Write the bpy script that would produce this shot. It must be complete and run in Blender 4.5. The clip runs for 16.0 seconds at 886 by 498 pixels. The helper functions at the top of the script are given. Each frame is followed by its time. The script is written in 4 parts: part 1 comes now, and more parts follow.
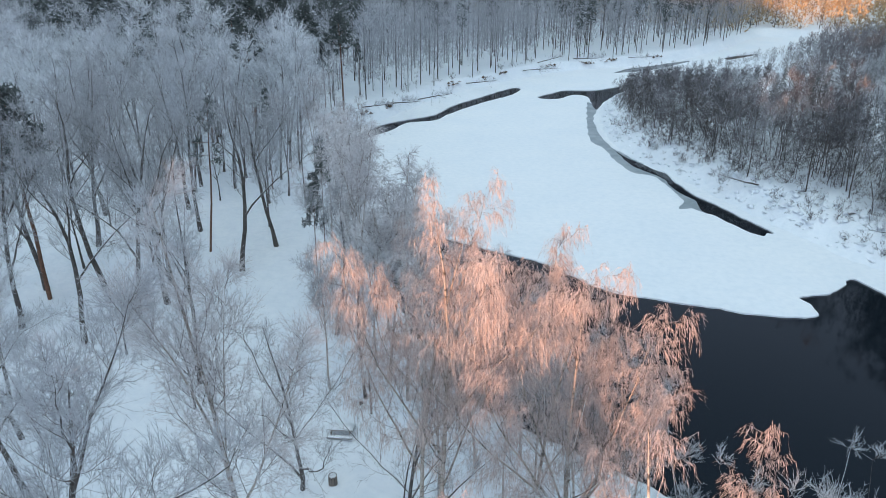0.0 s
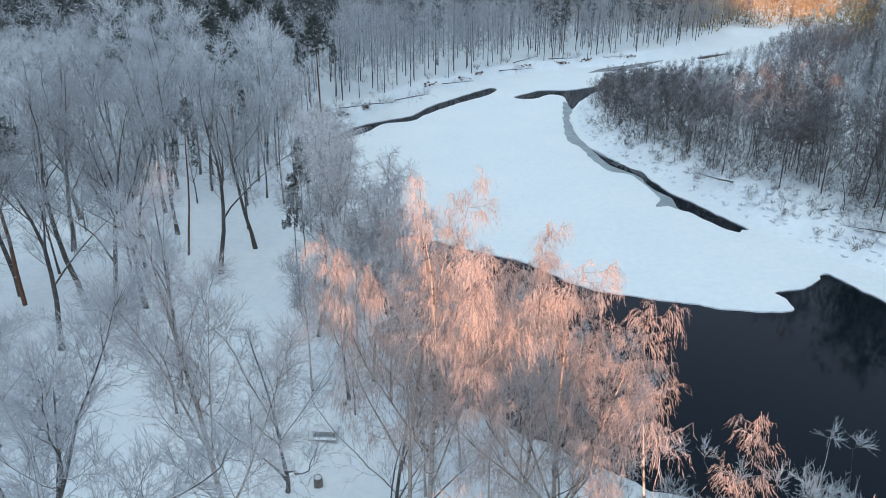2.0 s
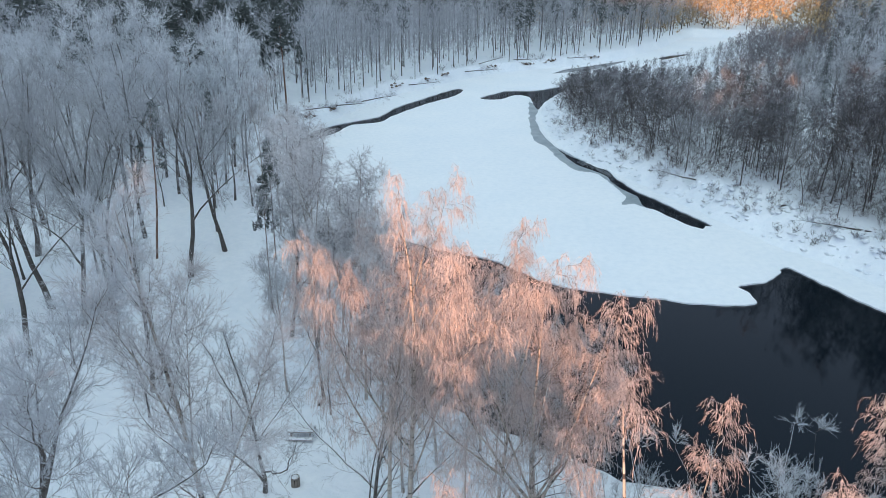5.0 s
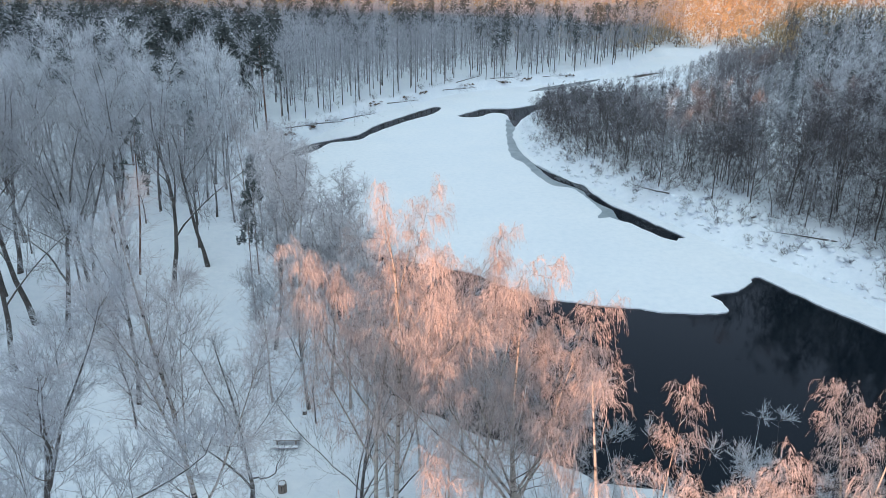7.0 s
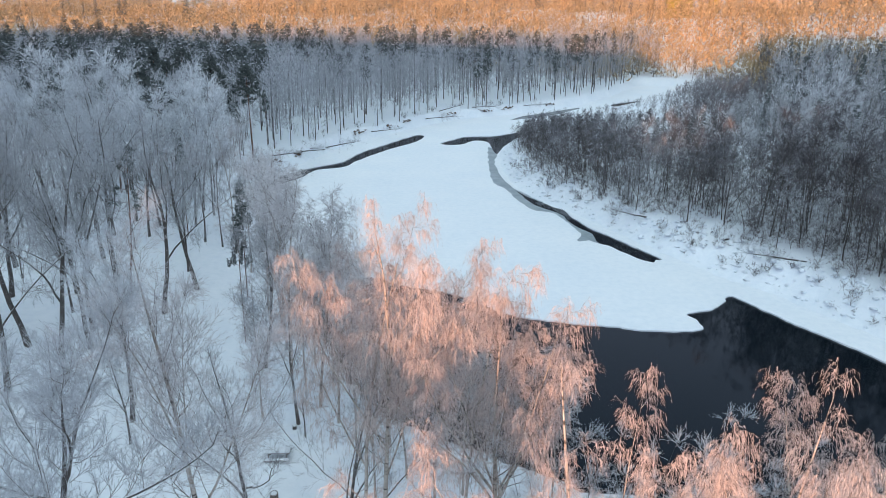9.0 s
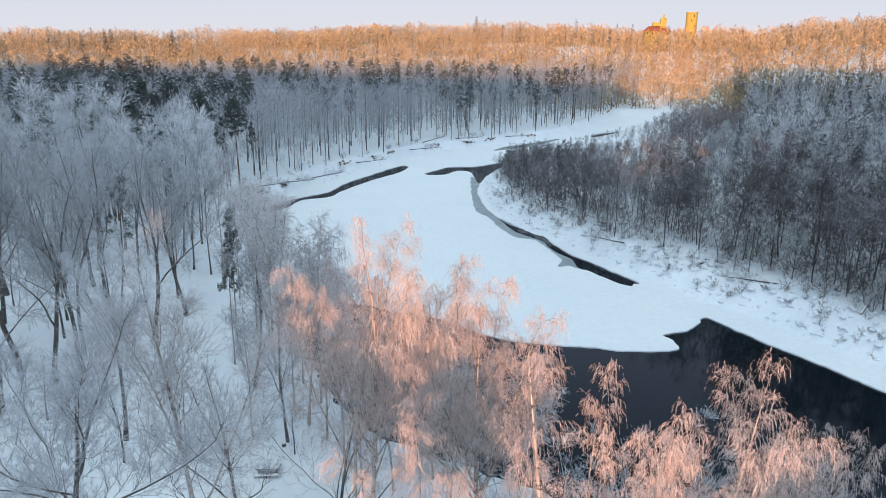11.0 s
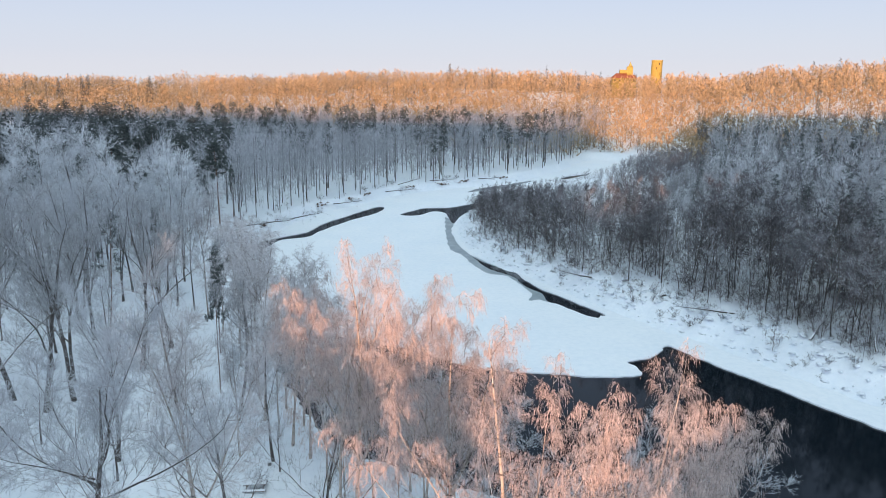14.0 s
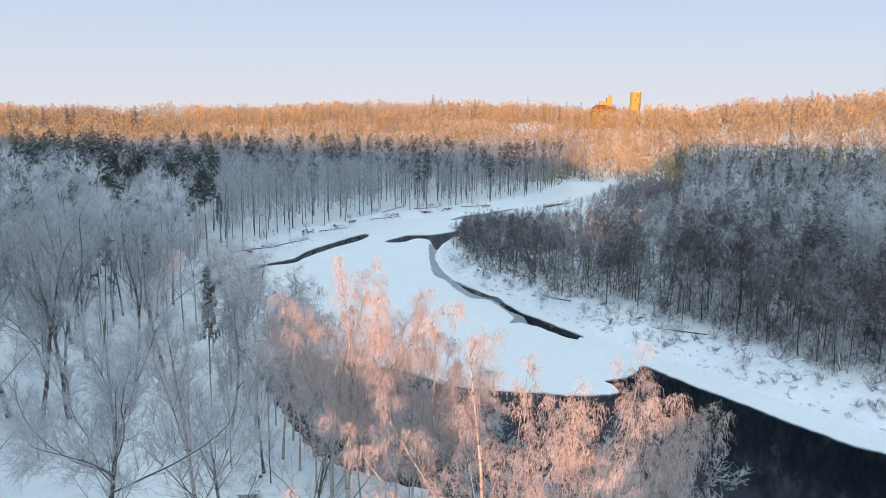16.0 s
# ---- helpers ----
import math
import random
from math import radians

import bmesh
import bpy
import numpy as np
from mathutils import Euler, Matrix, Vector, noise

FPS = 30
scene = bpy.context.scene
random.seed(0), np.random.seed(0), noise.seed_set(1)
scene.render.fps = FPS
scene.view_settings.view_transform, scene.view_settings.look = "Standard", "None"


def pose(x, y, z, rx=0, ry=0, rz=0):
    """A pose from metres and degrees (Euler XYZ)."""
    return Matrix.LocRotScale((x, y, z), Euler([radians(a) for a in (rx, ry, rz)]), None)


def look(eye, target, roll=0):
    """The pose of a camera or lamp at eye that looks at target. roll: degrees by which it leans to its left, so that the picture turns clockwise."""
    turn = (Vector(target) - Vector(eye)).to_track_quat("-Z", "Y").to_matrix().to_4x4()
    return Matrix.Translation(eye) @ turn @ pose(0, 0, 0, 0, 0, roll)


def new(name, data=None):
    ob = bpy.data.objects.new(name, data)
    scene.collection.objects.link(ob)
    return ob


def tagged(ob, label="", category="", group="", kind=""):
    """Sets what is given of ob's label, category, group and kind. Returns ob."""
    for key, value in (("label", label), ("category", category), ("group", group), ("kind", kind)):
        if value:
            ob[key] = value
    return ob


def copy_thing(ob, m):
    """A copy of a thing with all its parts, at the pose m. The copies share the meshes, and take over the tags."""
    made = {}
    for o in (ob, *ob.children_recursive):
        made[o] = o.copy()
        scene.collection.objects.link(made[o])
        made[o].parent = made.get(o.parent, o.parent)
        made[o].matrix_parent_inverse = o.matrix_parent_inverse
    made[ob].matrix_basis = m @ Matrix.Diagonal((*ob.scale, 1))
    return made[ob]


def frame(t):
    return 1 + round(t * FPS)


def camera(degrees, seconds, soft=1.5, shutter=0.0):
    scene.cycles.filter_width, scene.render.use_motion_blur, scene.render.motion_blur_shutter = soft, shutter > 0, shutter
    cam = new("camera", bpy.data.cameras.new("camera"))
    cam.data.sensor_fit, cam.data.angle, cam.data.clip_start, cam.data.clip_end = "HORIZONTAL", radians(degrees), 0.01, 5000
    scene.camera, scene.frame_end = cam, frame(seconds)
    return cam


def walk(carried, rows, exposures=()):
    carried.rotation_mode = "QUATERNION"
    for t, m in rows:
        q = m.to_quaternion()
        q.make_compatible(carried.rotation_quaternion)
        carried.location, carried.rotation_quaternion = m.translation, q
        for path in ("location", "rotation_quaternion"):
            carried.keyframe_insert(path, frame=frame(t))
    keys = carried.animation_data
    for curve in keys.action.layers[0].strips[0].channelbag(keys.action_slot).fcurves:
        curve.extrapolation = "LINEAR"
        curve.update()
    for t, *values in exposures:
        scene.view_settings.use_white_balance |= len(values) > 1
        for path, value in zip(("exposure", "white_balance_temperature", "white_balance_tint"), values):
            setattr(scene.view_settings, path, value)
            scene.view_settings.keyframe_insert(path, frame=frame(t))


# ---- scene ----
cam = camera(62.6, 16.0, soft=0.6)
PATH = [
    (0, (3.068, 1.899, 35.714), (2.822, 3.728, 34.944), 0.4),
    (0.5, (2.965, 1.907, 35.662), (2.734, 3.739, 34.892), 0.4),
    (1, (2.873, 1.889, 35.647), (2.658, 3.723, 34.879), 0.4),
    (1.5, (2.792, 1.846, 35.63), (2.593, 3.682, 34.862), 0.4),
    (2, (2.716, 1.762, 35.668), (2.532, 3.6, 34.9), 0.4),
    (2.5, (2.655, 1.669, 35.684), (2.485, 3.508, 34.916), 0.5),
    (3, (2.573, 1.645, 35.695), (2.419, 3.485, 34.927), 0.5),
    (3.5, (2.512, 1.635, 35.691), (2.374, 3.475, 34.921), 0.6),
    (4, (2.457, 1.565, 35.689), (2.334, 3.406, 34.918), 0.6),
    (6.5, (2.302, -0.13, 35.791), (2.249, 1.731, 35.059), 0.7),
    (7, (2.305, -0.654, 35.811), (2.266, 1.212, 35.094), 0.7),
    (7.5, (2.293, -1.251, 35.856), (2.267, 0.622, 35.154), 0.9),
    (8, (2.294, -1.913, 35.895), (2.28, -0.033, 35.212), 0.8),
    (8.5, (2.283, -2.587, 35.944), (2.279, -0.701, 35.281), 0.8),
    (9, (2.27, -3.339, 36.02), (2.275, -1.446, 35.376), 0.8),
    (11.5, (2.393, -7.119, 36.211), (2.45, -5.195, 35.669), 0.7),
    (12, (2.373, -8.012, 36.278), (2.441, -6.083, 35.755), 0.7),
    (12.5, (2.348, -8.879, 36.286), (2.427, -6.944, 35.783), 0.7),
    (13, (2.314, -9.779, 36.306), (2.405, -7.84, 35.823), 0.8),
    (13.5, (2.277, -10.681, 36.298), (2.379, -8.739, 35.833), 0.8),
    (14, (2.247, -11.606, 36.288), (2.36, -9.66, 35.842), 0.8),
    (14.5, (2.181, -12.551, 36.297), (2.305, -10.601, 35.871), 0.9),
    (15, (2.112, -13.508, 36.299), (2.248, -11.554, 35.892), 1.0),
    (15.5, (2.045, -14.503, 36.311), (2.192, -12.547, 35.923), 1.0),
    (16, (1.974, -15.537, 36.323), (2.132, -13.577, 35.956), 1.0),
]
walk(cam, [(t, look(eye, target, roll)) for t, eye, target, roll in PATH])

# ---- light: a low orange sun behind the camera and to its left, a pale blue winter sky ----
SUN_EL, SUN_AZ = 2.6, 18.0
SUN_X, SUN_Y = math.sin(radians(SUN_AZ)), math.cos(radians(SUN_AZ))
world = bpy.data.worlds.new("winter_sky")
scene.world = world
world.use_nodes = True
wn, wl = world.node_tree.nodes, world.node_tree.links
sky = wn.new("ShaderNodeTexSky")
sky.sky_type, sky.sun_disc = "NISHITA", False
sky.sun_elevation, sky.sun_rotation = radians(SUN_EL), math.pi + radians(SUN_AZ)
sky.altitude, sky.air_density, sky.dust_density, sky.ozone_density = 50, 1.0, 0.6, 1.6
# thin haze over the clear sky: lavender ahead, much brighter on the sun's side
co, sep, haze, add = wn.new("ShaderNodeTexCoord"), wn.new("ShaderNodeSeparateXYZ"), wn.new("ShaderNodeValToRGB"), wn.new("ShaderNodeMix")
wl.new(co.outputs["Generated"], sep.inputs[0])
wl.new(sep.outputs["Z"], haze.inputs["Fac"])
for k, (p, c) in enumerate(((0.0, (0.88, 0.93, 1.04)), (0.035, (0.78, 0.86, 1.04)), (0.14, (0.65, 0.75, 1.02)), (0.35, (0.44, 0.53, 0.72)), (0.6, (0.29, 0.40, 0.57)), (1.0, (1.03, 1.27, 1.33)))):
    e = haze.color_ramp.elements[k] if k < 2 else haze.color_ramp.elements.new(p)
    e.position, e.color = p, (*c, 1)
dot, glow, lit = wn.new("ShaderNodeVectorMath"), wn.new("ShaderNodeValToRGB"), wn.new("ShaderNodeMix")
dot.operation = "DOT_PRODUCT"
dot.inputs[1].default_value = (-SUN_X * 0.94, -SUN_Y * 0.94, 0.34)
wl.new(co.outputs["Generated"], dot.inputs[0])
wl.new(dot.outputs["Value"], glow.inputs["Fac"])
for k, (p, c) in enumerate(((0.15, (0.40, 0.40, 0.40)), (0.85, (1.0, 0.98, 0.94)))):
    glow.color_ramp.elements[k].position, glow.color_ramp.elements[k].color = p, (*c, 1)
lit.data_type, lit.blend_type = "RGBA", "MULTIPLY"
lit.inputs[0].default_value = 1.0
wl.new(haze.outputs["Color"], lit.inputs[6])
wl.new(glow.outputs["Color"], lit.inputs[7])
add.data_type, add.blend_type = "RGBA", "MIX"
add.inputs[0].default_value = 0.02
wl.new(lit.outputs[2], add.inputs[6])
wl.new(sky.outputs["Color"], add.inputs[7])
wl.new(add.outputs[2], wn["Background"].inputs["Color"])
wn["Background"].inputs["Strength"].default_value = 1.0
sun = new("sun", bpy.data.lights.new("sun", "SUN"))
sun.data.energy, sun.data.angle, sun.data.color = 4.1, radians(0.5), (1.0, 0.47, 0.23)
sun.matrix_world = look((0, -200, 60), (100 * SUN_X, -200 + 100 * SUN_Y, 60 - 100 * math.tan(radians(SUN_EL))))
scene.view_settings.exposure = 1.0

# ---- materials ----
def mat(name, rough=0.8, metal=0.0):
    m = bpy.data.materials.new(name)
    m.use_nodes = True
    nt = m.node_tree
    b = nt.nodes["Principled BSDF"]
    b.inputs["Roughness"].default_value, b.inputs["Metallic"].default_value = rough, metal
    return m, nt, b


def noise_node(nt, scale, detail=4, rough=0.6, space="Object"):
    co = nt.nodes.new("ShaderNodeTexCoord")
    n = nt.nodes.new("ShaderNodeTexNoise")
    n.inputs["Scale"].default_value, n.inputs["Detail"].default_value, n.inputs["Roughness"].default_value = scale, detail, rough
    nt.links.new(co.outputs[space], n.inputs["Vector"])
    return n


def ramp(nt, source, stops):
    r = nt.nodes.new("ShaderNodeValToRGB")
    e = r.color_ramp.elements
    while len(e) < len(stops):
        e.new(0.5)
    for i, (p, c) in enumerate(stops):
        e[i].position, e[i].color = p, (*c, 1)
    nt.links.new(source, r.inputs["Fac"])
    return r


def mix(nt, fac, a, b, mode="MIX"):
    n = nt.nodes.new("ShaderNodeMix")
    n.data_type, n.blend_type = "RGBA", mode
    for key, v in ((0, fac), (6, a), (7, b)):
        if isinstance(v, bpy.types.NodeSocket):
            nt.links.new(v, n.inputs[key])
        elif key == 0:
            n.inputs[0].default_value = v
        else:
            n.inputs[key].default_value = (*v, 1)
    return n.outputs[2]


def bump(nt, b, height, strength, dist):
    n = nt.nodes.new("ShaderNodeBump")
    n.inputs["Strength"].default_value, n.inputs["Distance"].default_value = strength, dist
    nt.links.new(height, n.inputs["Height"])
    nt.links.new(n.outputs["Normal"], b.inputs["Normal"])


def snow_material(name, lo, hi, rough=0.65, relief=0.25):
    m, nt, b = mat(name, rough)
    big, fine = noise_node(nt, 0.08), noise_node(nt, 1.1, 8, 0.65)
    r = ramp(nt, big.outputs["Fac"], [(0.3, lo), (0.7, hi)])
    f = ramp(nt, fine.outputs["Fac"], [(0.25, (0.9, 0.92, 0.94)), (0.6, (1, 1, 1))])
    nt.links.new(mix(nt, 1.0, r.outputs[0], f.outputs[0], "MULTIPLY"), b.inputs["Base Color"])
    bump(nt, b, fine.outputs["Fac"], 0.7, relief)
    return m


def twig_material(name, lo, hi, rough=0.75, vary=0.82, frosty=0.0):
    """Twigs under hoar frost: each tree and each twig a little different."""
    m, nt, b = mat(name, rough)
    info, geo = nt.nodes.new("ShaderNodeObjectInfo"), nt.nodes.new("ShaderNodeNewGeometry")
    r = ramp(nt, geo.outputs["Random Per Island"], [(0.0, lo), (1.0, hi)])
    t = ramp(nt, info.outputs["Random"], [(0.0, (vary, vary, vary + 0.02)), (1.0, (1, 1, 1))])
    col = mix(nt, 1.0, r.outputs[0], t.outputs[0], "MULTIPLY")
    nt.links.new(col, b.inputs["Base Color"])
    if frosty:
        # hoar frost lets light through
        tr, ms = nt.nodes.new("ShaderNodeBsdfTranslucent"), nt.nodes.new("ShaderNodeMixShader")
        ms.inputs[0].default_value = frosty
        nt.links.new(col, tr.inputs["Color"])
        nt.links.new(b.outputs[0], ms.inputs[1])
        nt.links.new(tr.outputs[0], ms.inputs[2])
        nt.links.new(ms.outputs[0], nt.nodes["Material Output"].inputs["Surface"])
    return m


def bark_material(name, lo, hi, snow_from=0.45, marks=None):
    """Bark with snow lying on what faces up; marks: the dark bands of birch."""
    m, nt, b = mat(name, 0.85)
    n = noise_node(nt, 2.5, 6)
    c = ramp(nt, n.outputs["Fac"], [(0.3, lo), (0.7, hi)]).outputs[0]
    if marks:
        w = noise_node(nt, 3.0, 3)
        mp = nt.nodes.new("ShaderNodeMapping")
        mp.inputs["Scale"].default_value = (0.5, 0.5, 2.2)
        nt.links.new(w.inputs["Vector"].links[0].from_socket, mp.inputs["Vector"])
        nt.links.new(mp.outputs[0], w.inputs["Vector"])
        k = ramp(nt, w.outputs["Fac"], [(0.54, (0, 0, 0)), (0.60, (1, 1, 1))])
        c = mix(nt, k.outputs[0], c, marks)
    geo = nt.nodes.new("ShaderNodeNewGeometry")
    sep = nt.nodes.new("ShaderNodeSeparateXYZ")
    nt.links.new(geo.outputs["Normal"], sep.inputs[0])
    up = ramp(nt, sep.outputs["Z"], [(snow_from, (0, 0, 0)), (snow_from + 0.25, (1, 1, 1))])
    nt.links.new(mix(nt, up.outputs[0], c, (0.78, 0.8, 0.83)), b.inputs["Base Color"])
    bump(nt, b, n.outputs["Fac"], 0.5, 0.03)
    return m


SNOW = snow_material("snow", (0.79, 0.84, 0.89), (0.88, 0.91, 0.94))
ICE_SNOW = snow_material("snow_on_ice", (0.84, 0.88, 0.92), (0.90, 0.92, 0.94), relief=0.05)
FROST = twig_material("frosted_twigs", (0.55, 0.575, 0.60), (0.92, 0.94, 0.96), vary=0.68, frosty=0.4)
# darker copy of FROST: thinner frost on near trees, painted shade in far woods
DIM_FROST = twig_material("thin_frost_shade_twigs", (0.34, 0.35, 0.365), (0.56, 0.57, 0.59), frosty=0.3)
PALE_FROST = twig_material("pale_frosted_twigs", (0.56, 0.54, 0.55), (0.84, 0.82, 0.82), vary=0.7, frosty=0.4)
# base colour warmed to add the low sun's orange on the near birches
BIRCH_FROST = twig_material("sun_tinted_birch_frost", (0.40, 0.31, 0.275), (0.92, 0.795, 0.74), frosty=0.35)
DARK_TWIG = twig_material("bare_twigs_thin_frost", (0.08, 0.073, 0.078), (0.22, 0.205, 0.215), vary=0.4)
GREY_TWIG = twig_material("grey_frosted_twigs", (0.16, 0.158, 0.168), (0.40, 0.40, 0.42), vary=0.4)
# golden sunlight of the far hill is worked into this twig colour
HILL_TWIG = twig_material("sun_toned_hill_twigs", (0.20, 0.135, 0.06), (0.76, 0.56, 0.32))
NEEDLES = twig_material("conifer_needles", (0.034, 0.05, 0.046), (0.15, 0.17, 0.165))
CLUMP_SNOW = snow_material("snow_clumps", (0.74, 0.77, 0.80), (0.84, 0.86, 0.88))
BARK = bark_material("dark_bark", (0.045, 0.04, 0.036), (0.12, 0.105, 0.095))
BIRCH_BARK = bark_material("birch_bark", (0.30, 0.25, 0.21), (0.52, 0.47, 0.42), marks=(0.05, 0.045, 0.04))
BRANCH = bark_material("branch_bark", (0.07, 0.052, 0.044), (0.15, 0.11, 0.09), snow_from=0.6)
PINE_BARK = bark_material("pine_bark", (0.09, 0.05, 0.035), (0.20, 0.10, 0.06))
EARTH = bark_material("bank_earth", (0.06, 0.04, 0.03), (0.16, 0.10, 0.07), snow_from=0.75)
WOOD = bark_material("weathered_wood", (0.14, 0.12, 0.10), (0.26, 0.22, 0.19), snow_from=0.8)

m, nt, b = mat("river_water", 0.04)
b.inputs["Base Color"].default_value = (0.002, 0.006, 0.010, 1)
b.inputs["IOR"].default_value = 1.33
n = noise_node(nt, 0.9, 5)
bump(nt, b, n.outputs["Fac"], 0.12, 0.05)
WATER = m

m, nt, b = mat("thin_grey_ice", 0.35)
n = noise_node(nt, 0.35, 6)
r = ramp(nt, n.outputs["Fac"], [(0.3, (0.20, 0.25, 0.28)), (0.7, (0.42, 0.47, 0.50))])
nt.links.new(r.outputs[0], b.inputs["Base Color"])
bump(nt, b, n.outputs["Fac"], 0.3, 0.03)
THIN_ICE = m


# ---- mesh building ----
def unit(v):
    return v / (np.linalg.norm(v, axis=-1, keepdims=True) + 1e-9)


class Build:
    """Gathers triangles, with a material slot each, and makes one mesh of them."""

    def __init__(self):
        self.v, self.f, self.m, self.count = [], [], [], 0

    def add(self, verts, tris, slot=0):
        verts, tris = np.asarray(verts, float).reshape(-1, 3), np.asarray(tris, int).reshape(-1, 3)
        self.v.append(verts)
        self.f.append(tris + self.count)
        self.m.append(np.full(len(tris), slot))
        self.count += len(verts)

    def arrays(self):
        return np.concatenate(self.v), np.concatenate(self.f), np.concatenate(self.m)

    def mesh(self, name, materials, smooth=True):
        v, f, s = self.arrays()
        me = bpy.data.meshes.new(name)
        me.vertices.add(len(v))
        me.vertices.foreach_set("co", v.astype(np.float32).ravel())
        me.loops.add(3 * len(f))
        me.loops.foreach_set("vertex_index", f.astype(np.int32).ravel())
        me.polygons.add(len(f))
        me.polygons.foreach_set("loop_start", np.arange(0, 3 * len(f), 3, dtype=np.int32))
        me.polygons.foreach_set("material_index", s.astype(np.int32))
        me.polygons.foreach_set("use_smooth", np.full(len(f), smooth))
        for x in materials:
            me.materials.append(x)
        me.update(calc_edges=True)
        return me

    def tube(self, pts, radii, sides=5, slot=0):
        pts, radii = np.asarray(pts, float), np.asarray(radii, float)
        t = np.gradient(pts, axis=0)
        t /= np.linalg.norm(t, axis=1)[:, None] + 1e-9
        ref = np.array([1.0, 0.13, 0.05]) if abs(t[:, 2]).mean() > 0.7 else np.array([0.0, 0.1, 1.0])
        a = np.cross(t, ref)
        a /= np.linalg.norm(a, axis=1)[:, None] + 1e-9
        c = np.cross(t, a)
        ang = np.arange(sides) * 2 * math.pi / sides
        ring = pts[:, None] + radii[:, None, None] * (a[:, None] * np.cos(ang)[:, None] + c[:, None] * np.sin(ang)[:, None])
        tris = []
        for i in range(len(pts) - 1):
            for j in range(sides):
                k = (j + 1) % sides
                p, q, r, s = i * sides + j, i * sides + k, (i + 1) * sides + j, (i + 1) * sides + k
                tris += [(p, q, s), (p, s, r)]
        last = (len(pts) - 1) * sides
        tris += [(last, last + j, last + j + 1) for j in range(1, sides - 1)]
        self.add(ring, tris, slot)

    def tubes(self, curves, radii, sides=3, slot=0):
        """Many round limbs at once: curves (n, k, 3), radii (n, k)."""
        n, k, _ = curves.shape
        t = unit(np.gradient(curves, axis=1))
        a = unit(np.cross(t, (0.31, 0.94, 0.17)))
        c = np.cross(t, a)
        ang = np.arange(sides) * 2 * math.pi / sides
        ring = curves[:, :, None] + radii[:, :, None, None] * (a[:, :, None] * np.cos(ang)[:, None] + c[:, :, None] * np.sin(ang)[:, None])
        i, j = (g.ravel() for g in np.meshgrid(np.arange(k - 1), np.arange(sides), indexing="ij"))
        q = (j + 1) % sides
        p0, p1, p2, p3 = i * sides + j, i * sides + q, (i + 1) * sides + j, (i + 1) * sides + q
        pat = np.concatenate([np.stack([p0, p1, p3], 1), np.stack([p0, p3, p2], 1)])
        self.add(ring.reshape(-1, 3), (np.arange(n)[:, None, None] * k * sides + pat[None]).reshape(-1, 3), slot)

    def spikes(self, p, d, length, r, droop=0.0, two=False, slot=0, rng=None):
        """Many tapered three-sided twigs at once; droop bends them to the ground."""
        p, d = np.asarray(p, float), np.asarray(d, float)
        n = len(p)
        length, r = np.broadcast_to(length, n)[:, None], np.broadcast_to(r, n)[:, None]
        d = d / (np.linalg.norm(d, axis=1)[:, None] + 1e-9)
        a = np.cross(d, rng.normal(size=(n, 3)))
        a /= np.linalg.norm(a, axis=1)[:, None] + 1e-9
        c = np.cross(d, a)
        down = np.array([0, 0, -1.0])
        first = 0.55 - 0.3 * droop
        mid = p + d * length * first + down * length * first * droop * 0.3
        tip = mid + (d * (1 - droop) + down * droop) * length * (1 - first) if two else p + d * length * (1 - 0.4 * droop) + down * length * 0.6 * droop
        off = [a, -0.5 * a + 0.87 * c, -0.5 * a - 0.87 * c]
        rows = [p + r * o for o in off] + ([mid + 0.75 * r * o for o in off] if two else []) + [tip]
        k = len(rows)
        base = (np.arange(n) * k)[:, None]
        if two:
            pat = []
            for j in range(3):
                q = (j + 1) % 3
                pat += [(j, q, 3 + q), (j, 3 + q, 3 + j), (3 + j, 3 + q, 6)]
        else:
            pat = [(0, 1, 3), (1, 2, 3), (2, 0, 3)]
        tris = (base[:, :, None] + np.array(pat)[None]).reshape(-1, 3)
        self.add(np.stack(rows, 1).reshape(-1, 3), tris, slot)
        return p, mid if two else (p + tip) / 2, tip


def slivers(B, p, d, length, r, droop=0.0, rng=None, slot=0, out=(0, 0, 0.7)):
    """Very fine twigs, one narrow tapered blade each, its face turned out (away from the crown's middle) so crown tops
    shade lighter.
    """
    p, d = np.asarray(p, float), np.asarray(d, float)
    n = len(p)
    length, r = np.broadcast_to(length, n)[:, None], np.broadcast_to(r, n)[:, None]
    d = d / (np.linalg.norm(d, axis=1)[:, None] + 1e-9)
    a = np.cross(d, rng.normal(0, 0.55, (n, 3)) + out)
    a /= np.linalg.norm(a, axis=1)[:, None] + 1e-9
    tip = p + d * length * (1 - 0.4 * droop) - np.array([0, 0, 0.6]) * length * droop
    B.add(np.stack([p - r * a, p + r * a, tip], 1).reshape(-1, 3), np.arange(3 * n).reshape(-1, 3), slot)
    return p, (p + tip) / 2, tip


def strands(B, p, d, length, r, droop, rng, slot=0):
    """Fine hanging twigs: narrow blades that bend down halfway."""
    p, d = np.asarray(p, float), unit(np.asarray(d, float))
    n = len(p)
    length, r = np.broadcast_to(length, n)[:, None], np.broadcast_to(r, n)[:, None]
    a = unit(np.cross(d, rng.normal(0, 0.55, (n, 3)) + (0, 0, 0.7)))
    mid = p + d * length * 0.4
    tip = mid + unit(d * (1 - droop) + np.array([0, 0, -1.0]) * droop) * length * 0.6
    B.add(np.stack([p - r * a, p + r * a, mid - 0.8 * r * a, mid + 0.8 * r * a, tip], 1).reshape(-1, 3),
          ((np.arange(n) * 5)[:, None, None] + np.array([(0, 1, 3), (0, 3, 2), (2, 3, 4)])[None]).reshape(-1, 3), slot)
    return p, mid, tip


